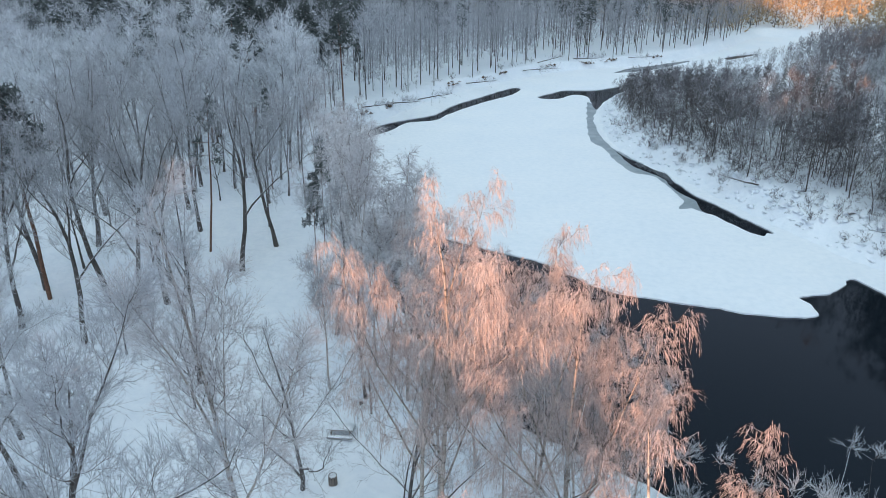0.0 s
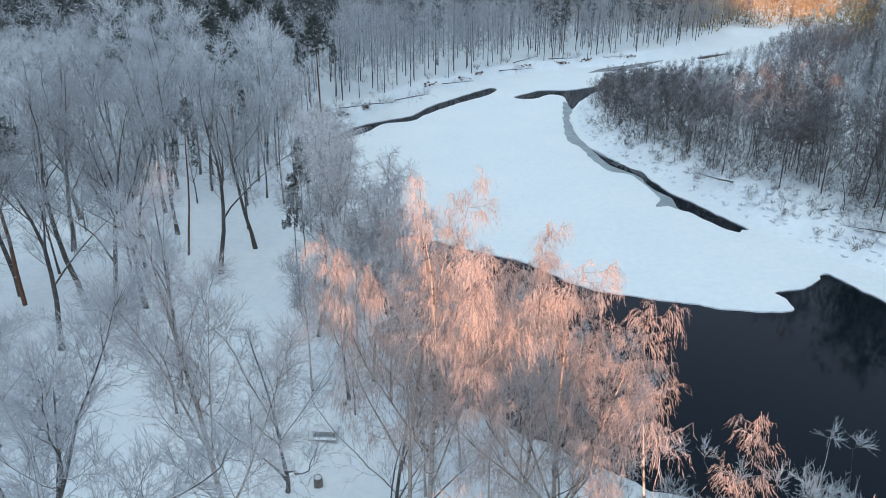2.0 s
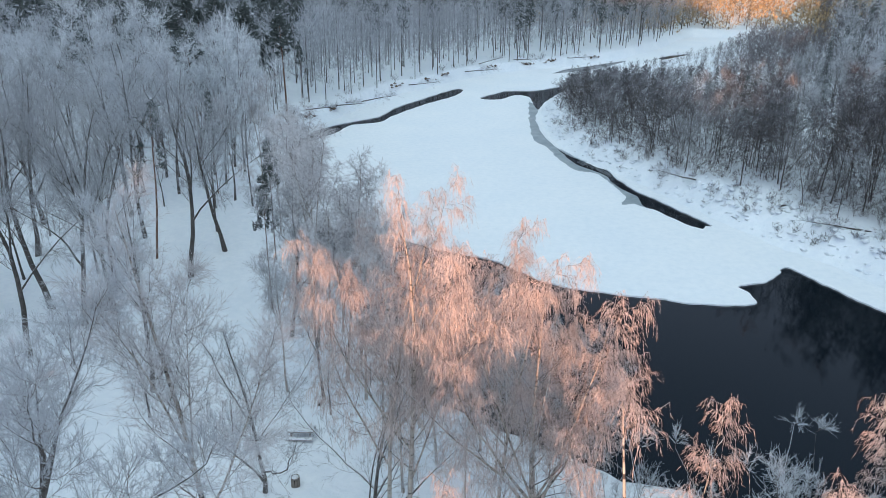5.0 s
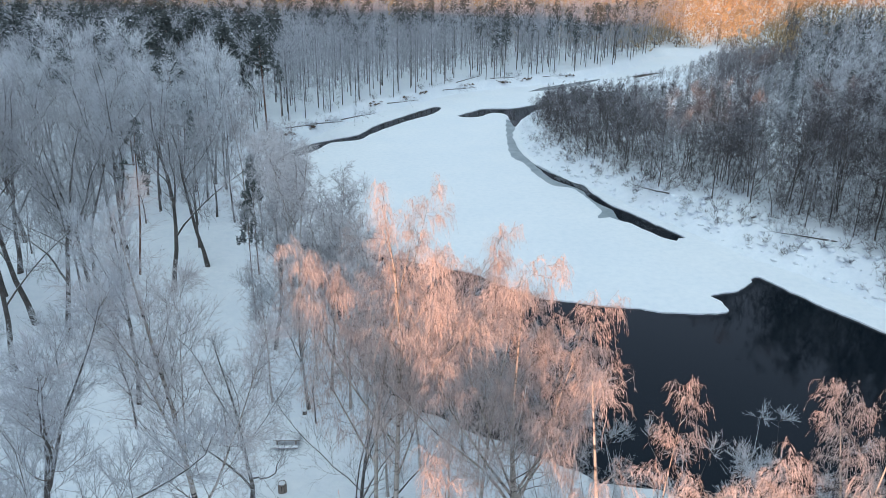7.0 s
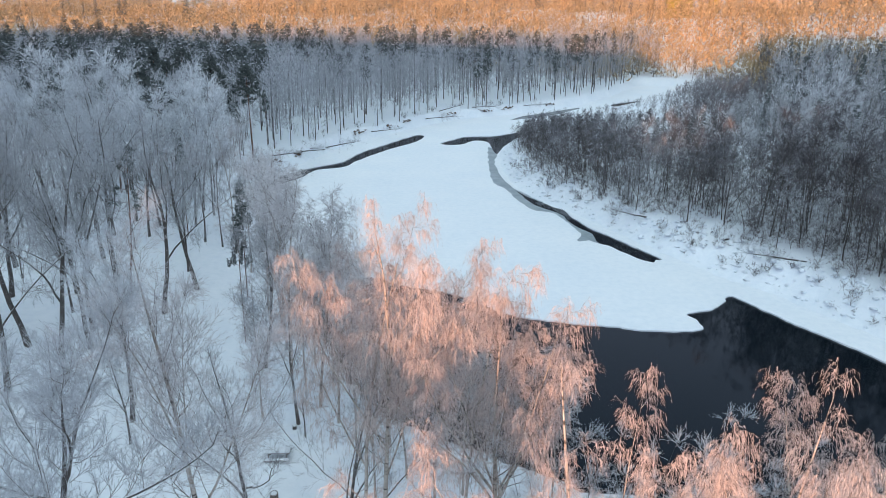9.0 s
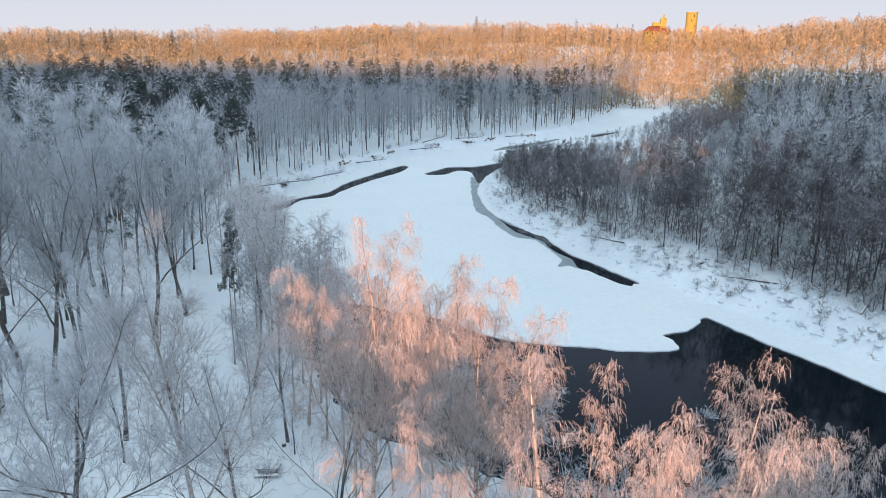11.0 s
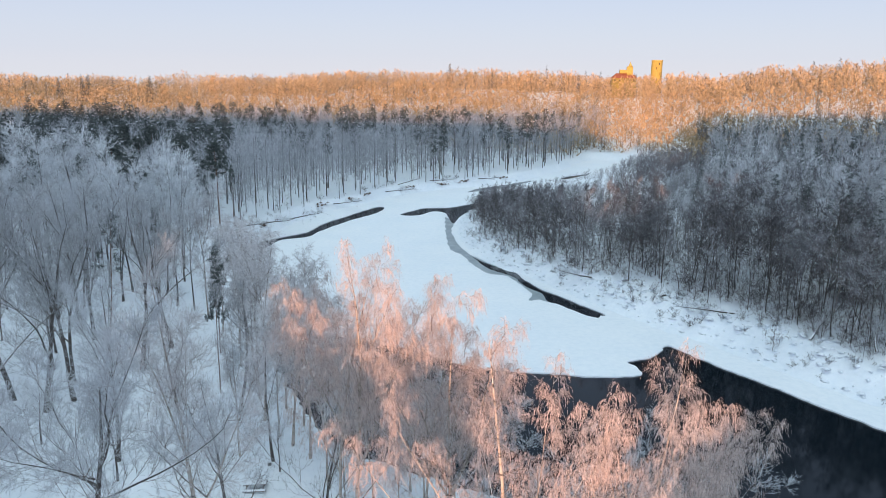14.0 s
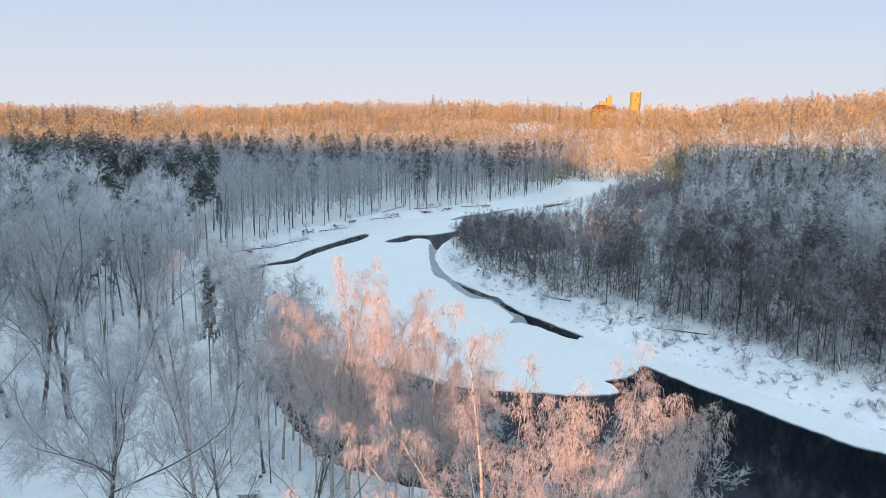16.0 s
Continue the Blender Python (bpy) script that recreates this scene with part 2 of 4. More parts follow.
def thing(name, m, label, category, group="", kind=""):
    ob = new(name)
    ob.empty_display_size = 0.5
    ob.matrix_world = m
    return tagged(ob, label, category, group, kind)


def put_part(name, me, parent, label=""):
    ob = new(name, me)
    ob.parent = parent
    return tagged(ob, label)


def smooth(a, b, x):
    t = np.clip((x - a) / (b - a), 0, 1)
    return t * t * (3 - 2 * t)


def spline(points, step=1.5):
    """A rounded line through control points."""
    p = np.array(points, float)
    p = np.vstack([2 * p[0] - p[1], p, 2 * p[-1] - p[-2]])
    out = []
    for i in range(1, len(p) - 2):
        n = max(2, int(np.linalg.norm(p[i + 1] - p[i]) / step))
        t = np.arange(n)[:, None] / n
        a, b_, c, d = p[i - 1], p[i], p[i + 1], p[i + 2]
        out.append(0.5 * (2 * b_ + (c - a) * t + (2 * a - 5 * b_ + 4 * c - d) * t ** 2 + (3 * b_ - a - 3 * c + d) * t ** 3))
    return np.vstack(out + [p[-2:-1]])


def wave(x, y, size, seed=0.0):
    """Smooth rolling value in about -1..1."""
    k = 2 * math.pi / size
    return (np.sin(k * x + 1.3 * seed) * np.cos(0.8 * k * y + 2.1 * seed) + 0.5 * np.sin(1.9 * k * (0.6 * x + 0.8 * y) + seed)
            + 0.35 * np.cos(3.7 * k * (0.8 * x - 0.6 * y) + 3 * seed)) / 1.6


# ---- the river's course ----
LEFT_BANK = [(160, -14), (100, 8), (70, 20), (48, 30), (32, 37), (20, 42), (12, 45), (5, 49), (-3, 55), (-9, 65), (-15, 80), (-22, 97),
             (-30, 118), (-37, 134), (-37.5, 144), (-33, 153.5), (-28, 169), (-24, 182), (-18, 195), (-11, 205), (-5, 216), (5, 229), (15, 237),
             (24, 243), (37, 252), (49, 265), (63, 286), (74, 305), (84, 326), (93, 341), (107, 344), (124, 343), (145, 334), (175, 312), (215, 280), (270, 230)]
RIGHT_BANK = [(160, 26), (100, 43), (75, 52), (61, 60), (54.5, 69.5), (50.4, 77), (46, 85.5), (42, 90.5), (38.2, 97.5), (35.2, 103.5), (32.2, 110),
              (29, 116.5), (25.5, 125), (22, 131), (19.2, 137), (16.8, 148), (16, 165), (17.5, 182), (22, 196), (29, 210), (39, 224), (53, 240),
              (71, 262), (88, 286), (104, 307), (118, 315), (134, 308), (160, 288), (200, 255), (250, 210)]
LB, RB = spline(LEFT_BANK), spline(RIGHT_BANK)
RIVER = np.vstack([LB, RB[::-1]])


def inside(x, y, poly):
    x, y = np.asarray(x, float), np.asarray(y, float)
    res = np.zeros(x.shape, bool)
    x0, y0 = poly[-1]
    for x1, y1 in poly:
        c = ((y1 > y) != (y0 > y)) & (x < (x0 - x1) * (y - y1) / (y0 - y1 + 1e-12) + x1)
        res ^= c
        x0, y0 = x1, y1
    return res


def distance(x, y, line):
    x, y = np.asarray(x, float), np.asarray(y, float)
    best = np.full(x.shape, 1e9)
    for (x0, y0), (x1, y1) in zip(line[:-1:2], list(line[2::2]) + [line[-1]]):
        dx, dy = x1 - x0, y1 - y0
        t = np.clip(((x - x0) * dx + (y - y0) * dy) / (dx * dx + dy * dy + 1e-9), 0, 1)
        best = np.minimum(best, (x - x0 - t * dx) ** 2 + (y - y0 - t * dy) ** 2)
    return np.sqrt(best)


# hills round the valley: bearing from the camera, foot's distance, height
HILL = [(-180, 260, 0), (-95, 240, 0), (-60, 420, 20), (-30, 430, 19), (-15, 425, 20), (-3, 400, 27), (8, 375, 27), (17, 356, 27), (24, 330, 26),
        (31, 300, 34), (45, 300, 38), (70, 300, 34), (95, 240, 0), (180, 260, 0)]


def ground(x, y):
    x, y = np.asarray(x, float), np.asarray(y, float)
    dl, dr = distance(x, y, LB), distance(x, y, RB)
    wet = inside(x, y, RIVER)
    left = dl < dr
    d = np.minimum(dl, dr) + 0.7 * wave(x, y, 7.0, 2)
    bank_l = 2.7 * smooth(0, 3.2, d) + 0.5 * smooth(4, 25, d)
    bank_r = 0.4 * smooth(0, 1.2, d) + 2.7 * smooth(0.8, 5.5, d) + 0.7 * smooth(5, 12, d) + 1.4 * smooth(12, 45, d)
    z = np.where(left, bank_l, bank_r)
    z = z + 0.22 * wave(x, y, 23, 1) * smooth(2, 12, d) + (0.24 * wave(x, y, 5.5, 4) + 0.2 * wave(x, y, 3.6, 7)) * smooth(0.5, 3, d) * np.where(left, 1.0, 1.5)
    z = np.where(wet, -1.3 * smooth(0, 3, np.minimum(dl, dr)), z)
    r, az = np.hypot(x, y), np.degrees(np.arctan2(x, y))
    a, foot, top = (np.array(c) for c in zip(*HILL))
    f, h = np.interp(az, a, foot), np.interp(az, a, top)
    hill = h * smooth(0, 1, (r - f) / 190) * (1 - 0.6 * smooth(230, 700, r - f)) + (wave(x, y, 90, 3) * 3.0 + wave(x, y, 170, 6) * 2.5) * smooth(0, 1, (r - f) / 120)
    z = z + np.where(wet, 0, np.maximum(hill, 0) * smooth(3, 40, d))
    return z


# ---- ground, water and ice ----
def spread(lo, hi, step, far):
    mid = list(np.arange(lo, hi, step))
    g, s = [hi], step
    while g[-1] < far:
        s *= 1.13
        g.append(g[-1] + s)
    b_, s = [lo], step
    while b_[-1] > -far:
        s *= 1.13
        b_.append(b_[-1] - s)
    return np.array(b_[:0:-1] + mid + g)


gx, gy = spread(-60, 125, 1.7, 3000), np.concatenate([spread(22, 270, 1.7, 3000)])
GX, GY = np.meshgrid(gx, gy)
GZ = ground(GX, GY)
nx, ny = len(gx), len(gy)
idx = np.arange(nx * ny).reshape(ny, nx)
a, b_, c, d = idx[:-1, :-1].ravel(), idx[:-1, 1:].ravel(), idx[1:, 1:].ravel(), idx[1:, :-1].ravel()
B = Build()
B.add(np.stack([GX.ravel(), GY.ravel(), GZ.ravel()], 1), np.concatenate([np.stack([a, b_, c], 1), np.stack([a, c, d], 1)]))
tagged(new("ground", B.mesh("ground", [SNOW])), "snow-covered valley floor, river banks and hills", "ground", kind="structure")

# unseen wooded plateau edge behind the camera, its crest set to keep the valley in shade, with a gap that lets the sun
# through
RIDGE = [(-400, 44.5), (-48, 44), (-36, 41.5), (-24, 41.5), (-17, 39.6), (-13, 37), (-9.5, 33.5), (-5, 31.2), (0, 29.6), (5, 30.6), (9, 33), (14, 35), (22, 38.5), (32, 44.5), (45, 51), (400, 53)]
RU, RV = np.meshgrid(np.concatenate([np.arange(-400, -60, 10), np.arange(-60, 60, 2.0), np.arange(60, 401, 10)]), np.arange(-320, -119, 10.0))
RC = np.interp(RU, *(np.array(c) for c in zip(*RIDGE))) - 1.5
RX, RY = RU * SUN_Y + RV * SUN_X, -RU * SUN_X + RV * SUN_Y
RZ = 2 + (RC - 2) * smooth(-120, -200, RV) + 0.5 * wave(RX, RY, 14, 2)
nu, nv = RU.shape[1], RU.shape[0]
idx = np.arange(nu * nv).reshape(nv, nu)
a, b_, c, d = idx[:-1, :-1].ravel(), idx[:-1, 1:].ravel(), idx[1:, 1:].ravel(), idx[1:, :-1].ravel()
B = Build()
B.add(np.stack([RX.ravel(), RY.ravel(), RZ.ravel()], 1), np.concatenate([np.stack([a, b_, c], 1), np.stack([a, c, d], 1)]))
tagged(new("ground_ridge", B.mesh("ground_ridge", [SNOW])), "unseen snowy plateau edge shaped to shade the valley", "ground", kind="structure")

B = Build()
B.add([(-80, -40, -0.12), (330, -40, -0.12), (330, 400, -0.12), (-80, 400, -0.12)], [(0, 1, 2), (0, 2, 3)])
tagged(new("water", B.mesh("water", [WATER])), "dark open river water", "water", kind="structure")

ICE_EDGE = [(-28, 96.5), (-20, 94.5), (-12, 92), (-1.1, 86.8), (3.8, 84.6), (8.6, 80.1), (11.9, 77.6), (17.1, 75.8), (22.3, 75), (26.7, 73.9), (32.8, 74.4), (33.1, 77.4),
            (32.3, 78.9), (37.1, 81), (39.9, 84.8), (41.3, 83.2), (44.4, 76.7), (47.7, 71.3), (51.3, 64.3), (55, 58.5), (61, 53), (75, 45), (100, 34), (160, 16)]
LEAD = [(17, 140.5), (20.4, 132.7), (24.1, 127.2), (25.5, 120.8), (27.5, 114.3), (30.6, 108.6), (33.2, 103), (35.3, 98.9), (34.2, 98.6), (33.5, 97.4), (32.2, 98.6),
        (30, 102), (28.4, 105.1), (27.1, 107.6), (27.2, 111.3), (26, 113.8), (24.6, 117.6), (23.7, 122.8), (22, 125.8), (19.6, 129.6)]
CHANNEL = [(1.6, 190.1), (6.7, 198), (9, 200.9), (16.5, 202.2), (24.5, 209.6), (33, 216.5), (27.5, 201.6), (21.7, 193.5), (18.5, 187), (16.1, 177.7), (15.2, 183),
           (14.5, 192.3), (11, 194.8), (7.3, 188.8), (3.1, 188.1)]
SHORE_LEAD = [(-34.9, 138.2), (-33.3, 145.6), (-31.1, 152.7), (-26.3, 159), (-20.9, 165.2), (-18.3, 175.2), (-12.6, 187.6), (-5.4, 201.8), (-2.8, 200.5), (-5.6, 190.4), (-10.7, 182.1),
              (-17.3, 167.6), (-20.1, 159.4), (-25.7, 155.7), (-27.9, 148), (-31.1, 141.2), (-32.5, 133.4)]
FAR_LEAD = [(23.6, 231.9), (29.1, 241.7), (36.9, 249.1), (47.4, 259.8), (52, 263.2), (44.2, 250.4), (35.9, 240.7), (28.4, 234.9)]
BEND_LEAD = [(64.6, 272.3), (72.2, 280.9), (79.5, 285.2), (73.2, 276.7), (65.7, 268.4)]
THIN = [(14.3, 187), (13.3, 169.7), (13, 158.4), (13, 147), (15.4, 139.9), (16.8, 132.2), (19.1, 125.4), (22.6, 123.2), (23.8, 118.1), (24.8, 113), (25.3, 110.4), (24, 107.1), (25.9, 107.6),
        (28.2, 105.4), (28.4, 110), (25.6, 119), (24.2, 127), (20.6, 133), (17.1, 141.4), (15.8, 147), (15, 155.1), (14.7, 167), (16, 178)]


def ragged(points, amount, closed=True, step=0.6, seed=0):
    """An outline with the small broken steps of an ice edge."""
    p = spline(list(points) + ([points[0]] if closed else []), step)
    t = np.gradient(p, axis=0)
    nrm = np.stack([t[:, 1], -t[:, 0]], 1) / (np.linalg.norm(t, axis=1)[:, None] + 1e-9)
    k = np.array([noise.noise((x * 0.35, y * 0.35, seed)) + 0.6 * noise.noise((x * 1.1, y * 1.1, seed + 5)) for x, y in p])
    p = p + nrm * (k * amount)[:, None]
    return p[:-1] if closed else p


def sheet(outlines, keep, z, depth, name, material, label):
    """A flat plate with the given outlines; keep(x, y) says where it is solid; its edges go down to the water."""
    from mathutils.geometry import delaunay_2d_cdt
    pts, edges = [], []
    for p, closed in outlines:
        s, n_ = len(pts), len(p)
        pts += [Vector(q) for q in p]
        edges += [(s + i, s + (i + 1) % n_) for i in range(n_ if closed else n_ - 1)]
    v, e, f, *_ = delaunay_2d_cdt(pts, edges, [], 0, 1e-4)
    v = np.array([tuple(q) for q in v])
    f = np.array([t for t in f if len(t) == 3])
    c = v[f].mean(1)
    f = f[keep(c[:, 0], c[:, 1])]
    used = {}
    for t in f:
        for i, j in ((t[0], t[1]), (t[1], t[2]), (t[2], t[0])):
            used[(i, j)] = used.get((i, j), 0) + 1
    rim = [k for k in used if (k[1], k[0]) not in used]
    B = Build()
    B.add(np.column_stack([v, np.full(len(v), z)]), f)
    w = [[(*v[i], z), (*v[j], z), (*v[j], z - depth), (*v[i], z - depth)] for i, j in rim]
    B.add(np.array(w), [(4 * k + q[0], 4 * k + q[1], 4 * k + q[2]) for k in range(len(rim)) for q in ((0, 2, 1), (0, 3, 2))])
    return tagged(new(name, B.mesh(name, [material], smooth=False)), label, "ice", kind="structure")


edge = ragged(ICE_EDGE, 0.35, False, 0.5, 1)
up_l = LB[(LB[:, 1] > 96) & (np.arange(len(LB)) > 30)] + (-1.2, 0.6)
rb_out = RB + (1.6, -0.3)
ice_outline = np.vstack([edge, rb_out, up_l[::-1]])
holes = [ragged(p, 0.3, True, 0.6, i) for i, p in enumerate((LEAD, CHANNEL, SHORE_LEAD, FAR_LEAD, BEND_LEAD))]
thin_outline = ragged(THIN, 0.35, True, 0.6, 9)
sheet([(ice_outline, True)] + [(h, True) for h in holes] + [(thin_outline, True)],
      lambda x, y: inside(x, y, ice_outline) & ~inside(x, y, thin_outline) & ~np.any([inside(x, y, h) for h in holes], axis=0),
      0.05, 0.2, "ice_sheet", ICE_SNOW, "river ice under a smooth layer of snow")
sheet([(thin_outline, True)] + [(h, True) for h in holes],
      lambda x, y: inside(x, y, thin_outline) & ~np.any([inside(x, y, h) for h in holes], axis=0),
      -0.05, 0.1, "thin_ice", THIN_ICE, "thin grey refrozen ice along the shore lead")


# ---- trees ----
def limbs(rng, p, d, length, k, lift, wob):
    """Wandering limbs from p along d, k points each, bending up (or down) by lift."""
    p, d, n_ = np.asarray(p, float), unit(np.asarray(d, float)), len(p)
    step, lift = np.broadcast_to(length, n_)[:, None] / (k - 1), np.broadcast_to(lift, n_) / (k - 1)
    out = [p]
    for _ in range(k - 1):
        d = d + rng.normal(0, wob, (n_, 3))
        d[:, 2] += lift
        d = unit(d)
        out.append(out[-1] + d * step)
    return np.stack(out, 1)


def offshoots(rng, curves, per, lo, hi, angle):
    """Where side shoots leave the curves: parent, place along it, point and direction."""
    n_, k, _ = curves.shape
    par = np.repeat(np.arange(n_), per)
    lo = np.broadcast_to(lo, n_)[par]
    u = lo + (hi - lo) * (np.tile(np.arange(per), n_) + rng.uniform(0, 1, n_ * per)) / per
    i = np.minimum((u * (k - 1)).astype(int), k - 2)
    a0, a1 = curves[par, i], curves[par, i + 1]
    t = unit(a1 - a0)
    side = rng.normal(0, 1, t.shape)
    side = unit(side - t * (side * t).sum(1, keepdims=True))
    g = np.radians(rng.uniform(*angle, len(par)))[:, None]
    return par, u, a0 + (a1 - a0) * (u * (k - 1) - i)[:, None], t * np.cos(g) + side * np.sin(g)


def tree(seed, height, trunk_r, n, stems=4, lean=(8, 24), start=(0.2, 0.5), clear=0.3, bough=3.0, angle=(35, 60), lift=0.5, weep=0.0, branch=0.45,
         twig_len=0.7, twig_r=0.01, sprig_len=0.3, sprig_r=0.01, sides=6, leader=0.9, light=False, reach=(0.7, 0.95), tidy=0.3, wobble=0.035):
    """One bare tree at the origin: trunk, stems (a count, or azimuth, lean, place and length of each), boughs, branches, twigs, rimed sprigs.
    n: boughs to a stem, branches to a bough, twigs to a branch, sprigs to a twig. Returns wood (slot 0 trunk and stems, slot 1 the rest) and crown."""
    rng = np.random.default_rng(seed)
    wood, crown, k = Build(), Build(), 9
    trunk = limbs(rng, [(0, 0, -0.4)], [(rng.normal(0, 0.03), rng.normal(0, 0.03), 1)], height * leader + 0.4, k, 0.12, wobble)
    w = np.linspace(0, 1, k)
    wood.tubes(trunk, (trunk_r * ((1 - w) ** 0.8 * 0.95 + 0.05) * (1 + 0.35 * np.exp(-w * 30)))[None], sides)
    if isinstance(stems, int):
        q = start[0] + (start[1] - start[0]) * (np.arange(stems) + rng.uniform(0, 0.9, stems)) / max(1, stems)
        az = rng.uniform(0, 6.28) + np.arange(stems) * 2.4 + rng.uniform(-0.4, 0.4, stems)
        off = np.radians(rng.uniform(*lean, stems))
        size = height * (1 - q) * rng.uniform(*reach, stems) / np.cos(off * 0.7)
    else:
        az, off, q, size = np.array(stems, float).T
        az, off = np.radians(az), np.radians(off)
    mains, rad, lo = trunk, np.array([trunk_r]), np.array([clear])
    if len(q):
        foot = np.stack([np.interp(q / leader, w, trunk[0, :, a_]) for a_ in range(3)], 1)
        first = np.stack([np.sin(off * 1.35) * np.cos(az), np.sin(off * 1.35) * np.sin(az), np.cos(off * 1.35)], 1)
        st = limbs(rng, foot, first, size, k, 0.55 * np.sin(off), wobble * 1.7)
        r1 = trunk_r * (1 - q) ** 0.8 * rng.uniform(0.45, 0.7, len(q))
        wood.tubes(st, r1[:, None] * (1 - w * 0.93)[None], max(4, sides - 1))
        mains, rad = np.concatenate([trunk, st]), np.concatenate([rad, r1])
        lo = np.concatenate([lo, np.full(len(q), 0.14)])
    par, u, p, d = offshoots(rng, mains, n[0], lo, 1.0, angle)
    v = (u - lo[par]) / (1 - lo[par])
    L = bough * (1.1 - 0.72 * v ** 1.3) * rng.uniform(0.55, 1.15, len(par)) * np.where(par == 0, 1.0, 0.85)
    bc = limbs(rng, p, d, L, 5, lift, 0.10)
    rb = np.maximum(0.012 if not light else 0.018, rad[par] * 0.24 * (1 - u) * L / bough + 0.008)
    wood.tubes(bc, rb[:, None] * np.linspace(1, 0.2, 5)[None], 3, 1)
    par, u, p, d = offshoots(rng, bc, n[1], 0.12, 1.0, (30, 70))
    L2 = L[par] * branch * (1.2 - 0.7 * u) * rng.uniform(0.6, 1.2, len(par)) + 0.25
    rc = limbs(rng, p, d, L2, 3, 0.3 * lift - 0.4 * weep, 0.14)
    if light:
        wood.spikes(rc[:, 0], rc[:, -1] - rc[:, 0], L2, 0.016, 0, False, 1, rng)
    else:
        wood.tubes(rc, np.maximum(0.007, rb[par] * 0.45)[:, None] * np.array([1, 0.65, 0.25])[None], 3, 1)
    par, u, p, d = offshoots(rng, rc, n[2], 0.1, 1.0, (20, 50))
    m_ = len(p)
    d = d * (1 - 0.6 * weep) + rng.normal(0, tidy * 0.7, (m_, 3)) + np.array([0, 0, 0.22 - 0.9 * weep])
    L3, r3 = twig_len * rng.uniform(0.45, 1.35, m_), twig_r * rng.uniform(0.7, 1.2, m_)
    a0, m0, t0 = slivers(crown, p, d, L3, r3, weep, rng) if light else strands(crown, p, d, L3, r3, min(0.9, 1.3 * weep), rng) if weep > 0.2 else crown.spikes(p, d, L3, r3, rng=rng)
    if n[3]:
        g = np.repeat(np.arange(m_), n[3])
        x = ((np.tile(np.arange(n[3]), m_) + rng.uniform(0, 1, len(g))) / n[3])[:, None]
        p = np.where(x < 0.5, a0[g] + (m0[g] - a0[g]) * 2 * x, m0[g] + (t0[g] - m0[g]) * (2 * x - 1))
        d = unit(t0[g] - a0[g]) + rng.normal(0, tidy, (len(g), 3)) + np.array([0, 0, 0.1 - 0.6 * weep])
        slivers(crown, p, d, sprig_len * rng.uniform(0.5, 1.3, len(g)), sprig_r, 0.4 * weep, rng)
    return wood, crown


def pine_arrays(seed, height, dense=1.0, sides=5):
    """A pine: bare reddish trunk, a rounded dark top of needle tufts with snow on some."""
    rng = np.random.default_rng(seed)
    wood, crown, snow = Build(), Build(), Build()
    t = np.linspace(0, 1, 7)
    tr = np.column_stack([np.cumsum(rng.normal(0, 0.12, (7, 2)), axis=0), t * height - 0.3 * (t == 0)])
    wood.tube(tr, height * 0.010 * (1 - t) ** 0.7 + 0.02, sides)
    n_ = int(26 * dense)
    for i in range(n_):
        q = 0.6 + 0.39 * (i / n_) ** 0.9
        p = np.array([np.interp(q, t, tr[:, k]) for k in range(3)])
        az, el = i * 2.4 + rng.uniform(-0.4, 0.4), rng.uniform(-0.1, 0.5)
        L = 3.3 * (1.08 - ((q - 0.6) / 0.4) ** 2) * rng.uniform(0.4, 1.15) * height / 22
        d = np.array([math.cos(az) * math.cos(el), math.sin(az) * math.cos(el), math.sin(el)])
        wood.tube([p, p + d * L * 0.6, p + d * L], [0.05, 0.035, 0.015], 3)
        for c_ in range(3):
            o = p + d * L * (0.5 + 0.25 * c_) + rng.normal(0, 0.25, 3)
            k = int(16 * dense)
            dd = rng.normal(0, 1, (k, 3)) * (1, 1, 0.55) + (0, 0, 0.35) + d * 0.5
            crown.spikes(o + rng.normal(0, 0.22, (k, 3)), dd, rng.uniform(0.5, 1.05, k), 0.10, rng=rng)
            if rng.uniform() < 0.22:
                blob(snow, o + (0, 0, 0.3), (rng.uniform(0.25, 0.5), rng.uniform(0.25, 0.5), 0.14), rng)
    return wood, crown, snow


def spruce_arrays(seed, height, tiers=16, per=9, sides=5):
    """A spruce: tiers of drooping branches, each a spray of needle twigs, some carrying snow."""
    rng = np.random.default_rng(seed)
    wood, crown, snow = Build(), Build(), Build()
    wood.tube([(0, 0, -0.3), (0, 0, height * 0.5), (0, 0, height)], [height * 0.010, height * 0.006, 0.02], sides)
    for i in range(tiers):
        q = 0.1 + 0.9 * i / tiers
        L = height * 0.17 * (1 - q) ** 0.85 + 0.25
        for j in range(per):
            az = j * 2 * math.pi / per + i * 0.7 + rng.uniform(-0.3, 0.3)
            d = np.array([math.cos(az), math.sin(az), -0.25 + 0.5 * q])
            p = np.array([0, 0, height * (q + rng.uniform(-0.45, 0.45) * 0.9 / tiers)]) + rng.normal(0, 0.1, 3)
            k = 5
            u = np.linspace(0.15, 0.9, k)[:, None]
            pp = p + d * L * u
            dd = np.repeat(d[None], k, 0) + rng.normal(0, 0.45, (k, 3)) + (0, 0, -0.25)
            crown.spikes(pp, dd, L * 0.5 * rng.uniform(0.7, 1.2, k) + 0.3, 0.11, 0.25, rng=rng)
            if rng.uniform() < 0.16:
                blob(snow, p + d * L * 0.7 + (0, 0, 0.12), (0.3, 0.3, 0.1), rng)
    if not snow.v:
        blob(snow, np.array([0.2, 0, height * 0.6]), (0.3, 0.3, 0.1), rng)
    return wood, crown, snow


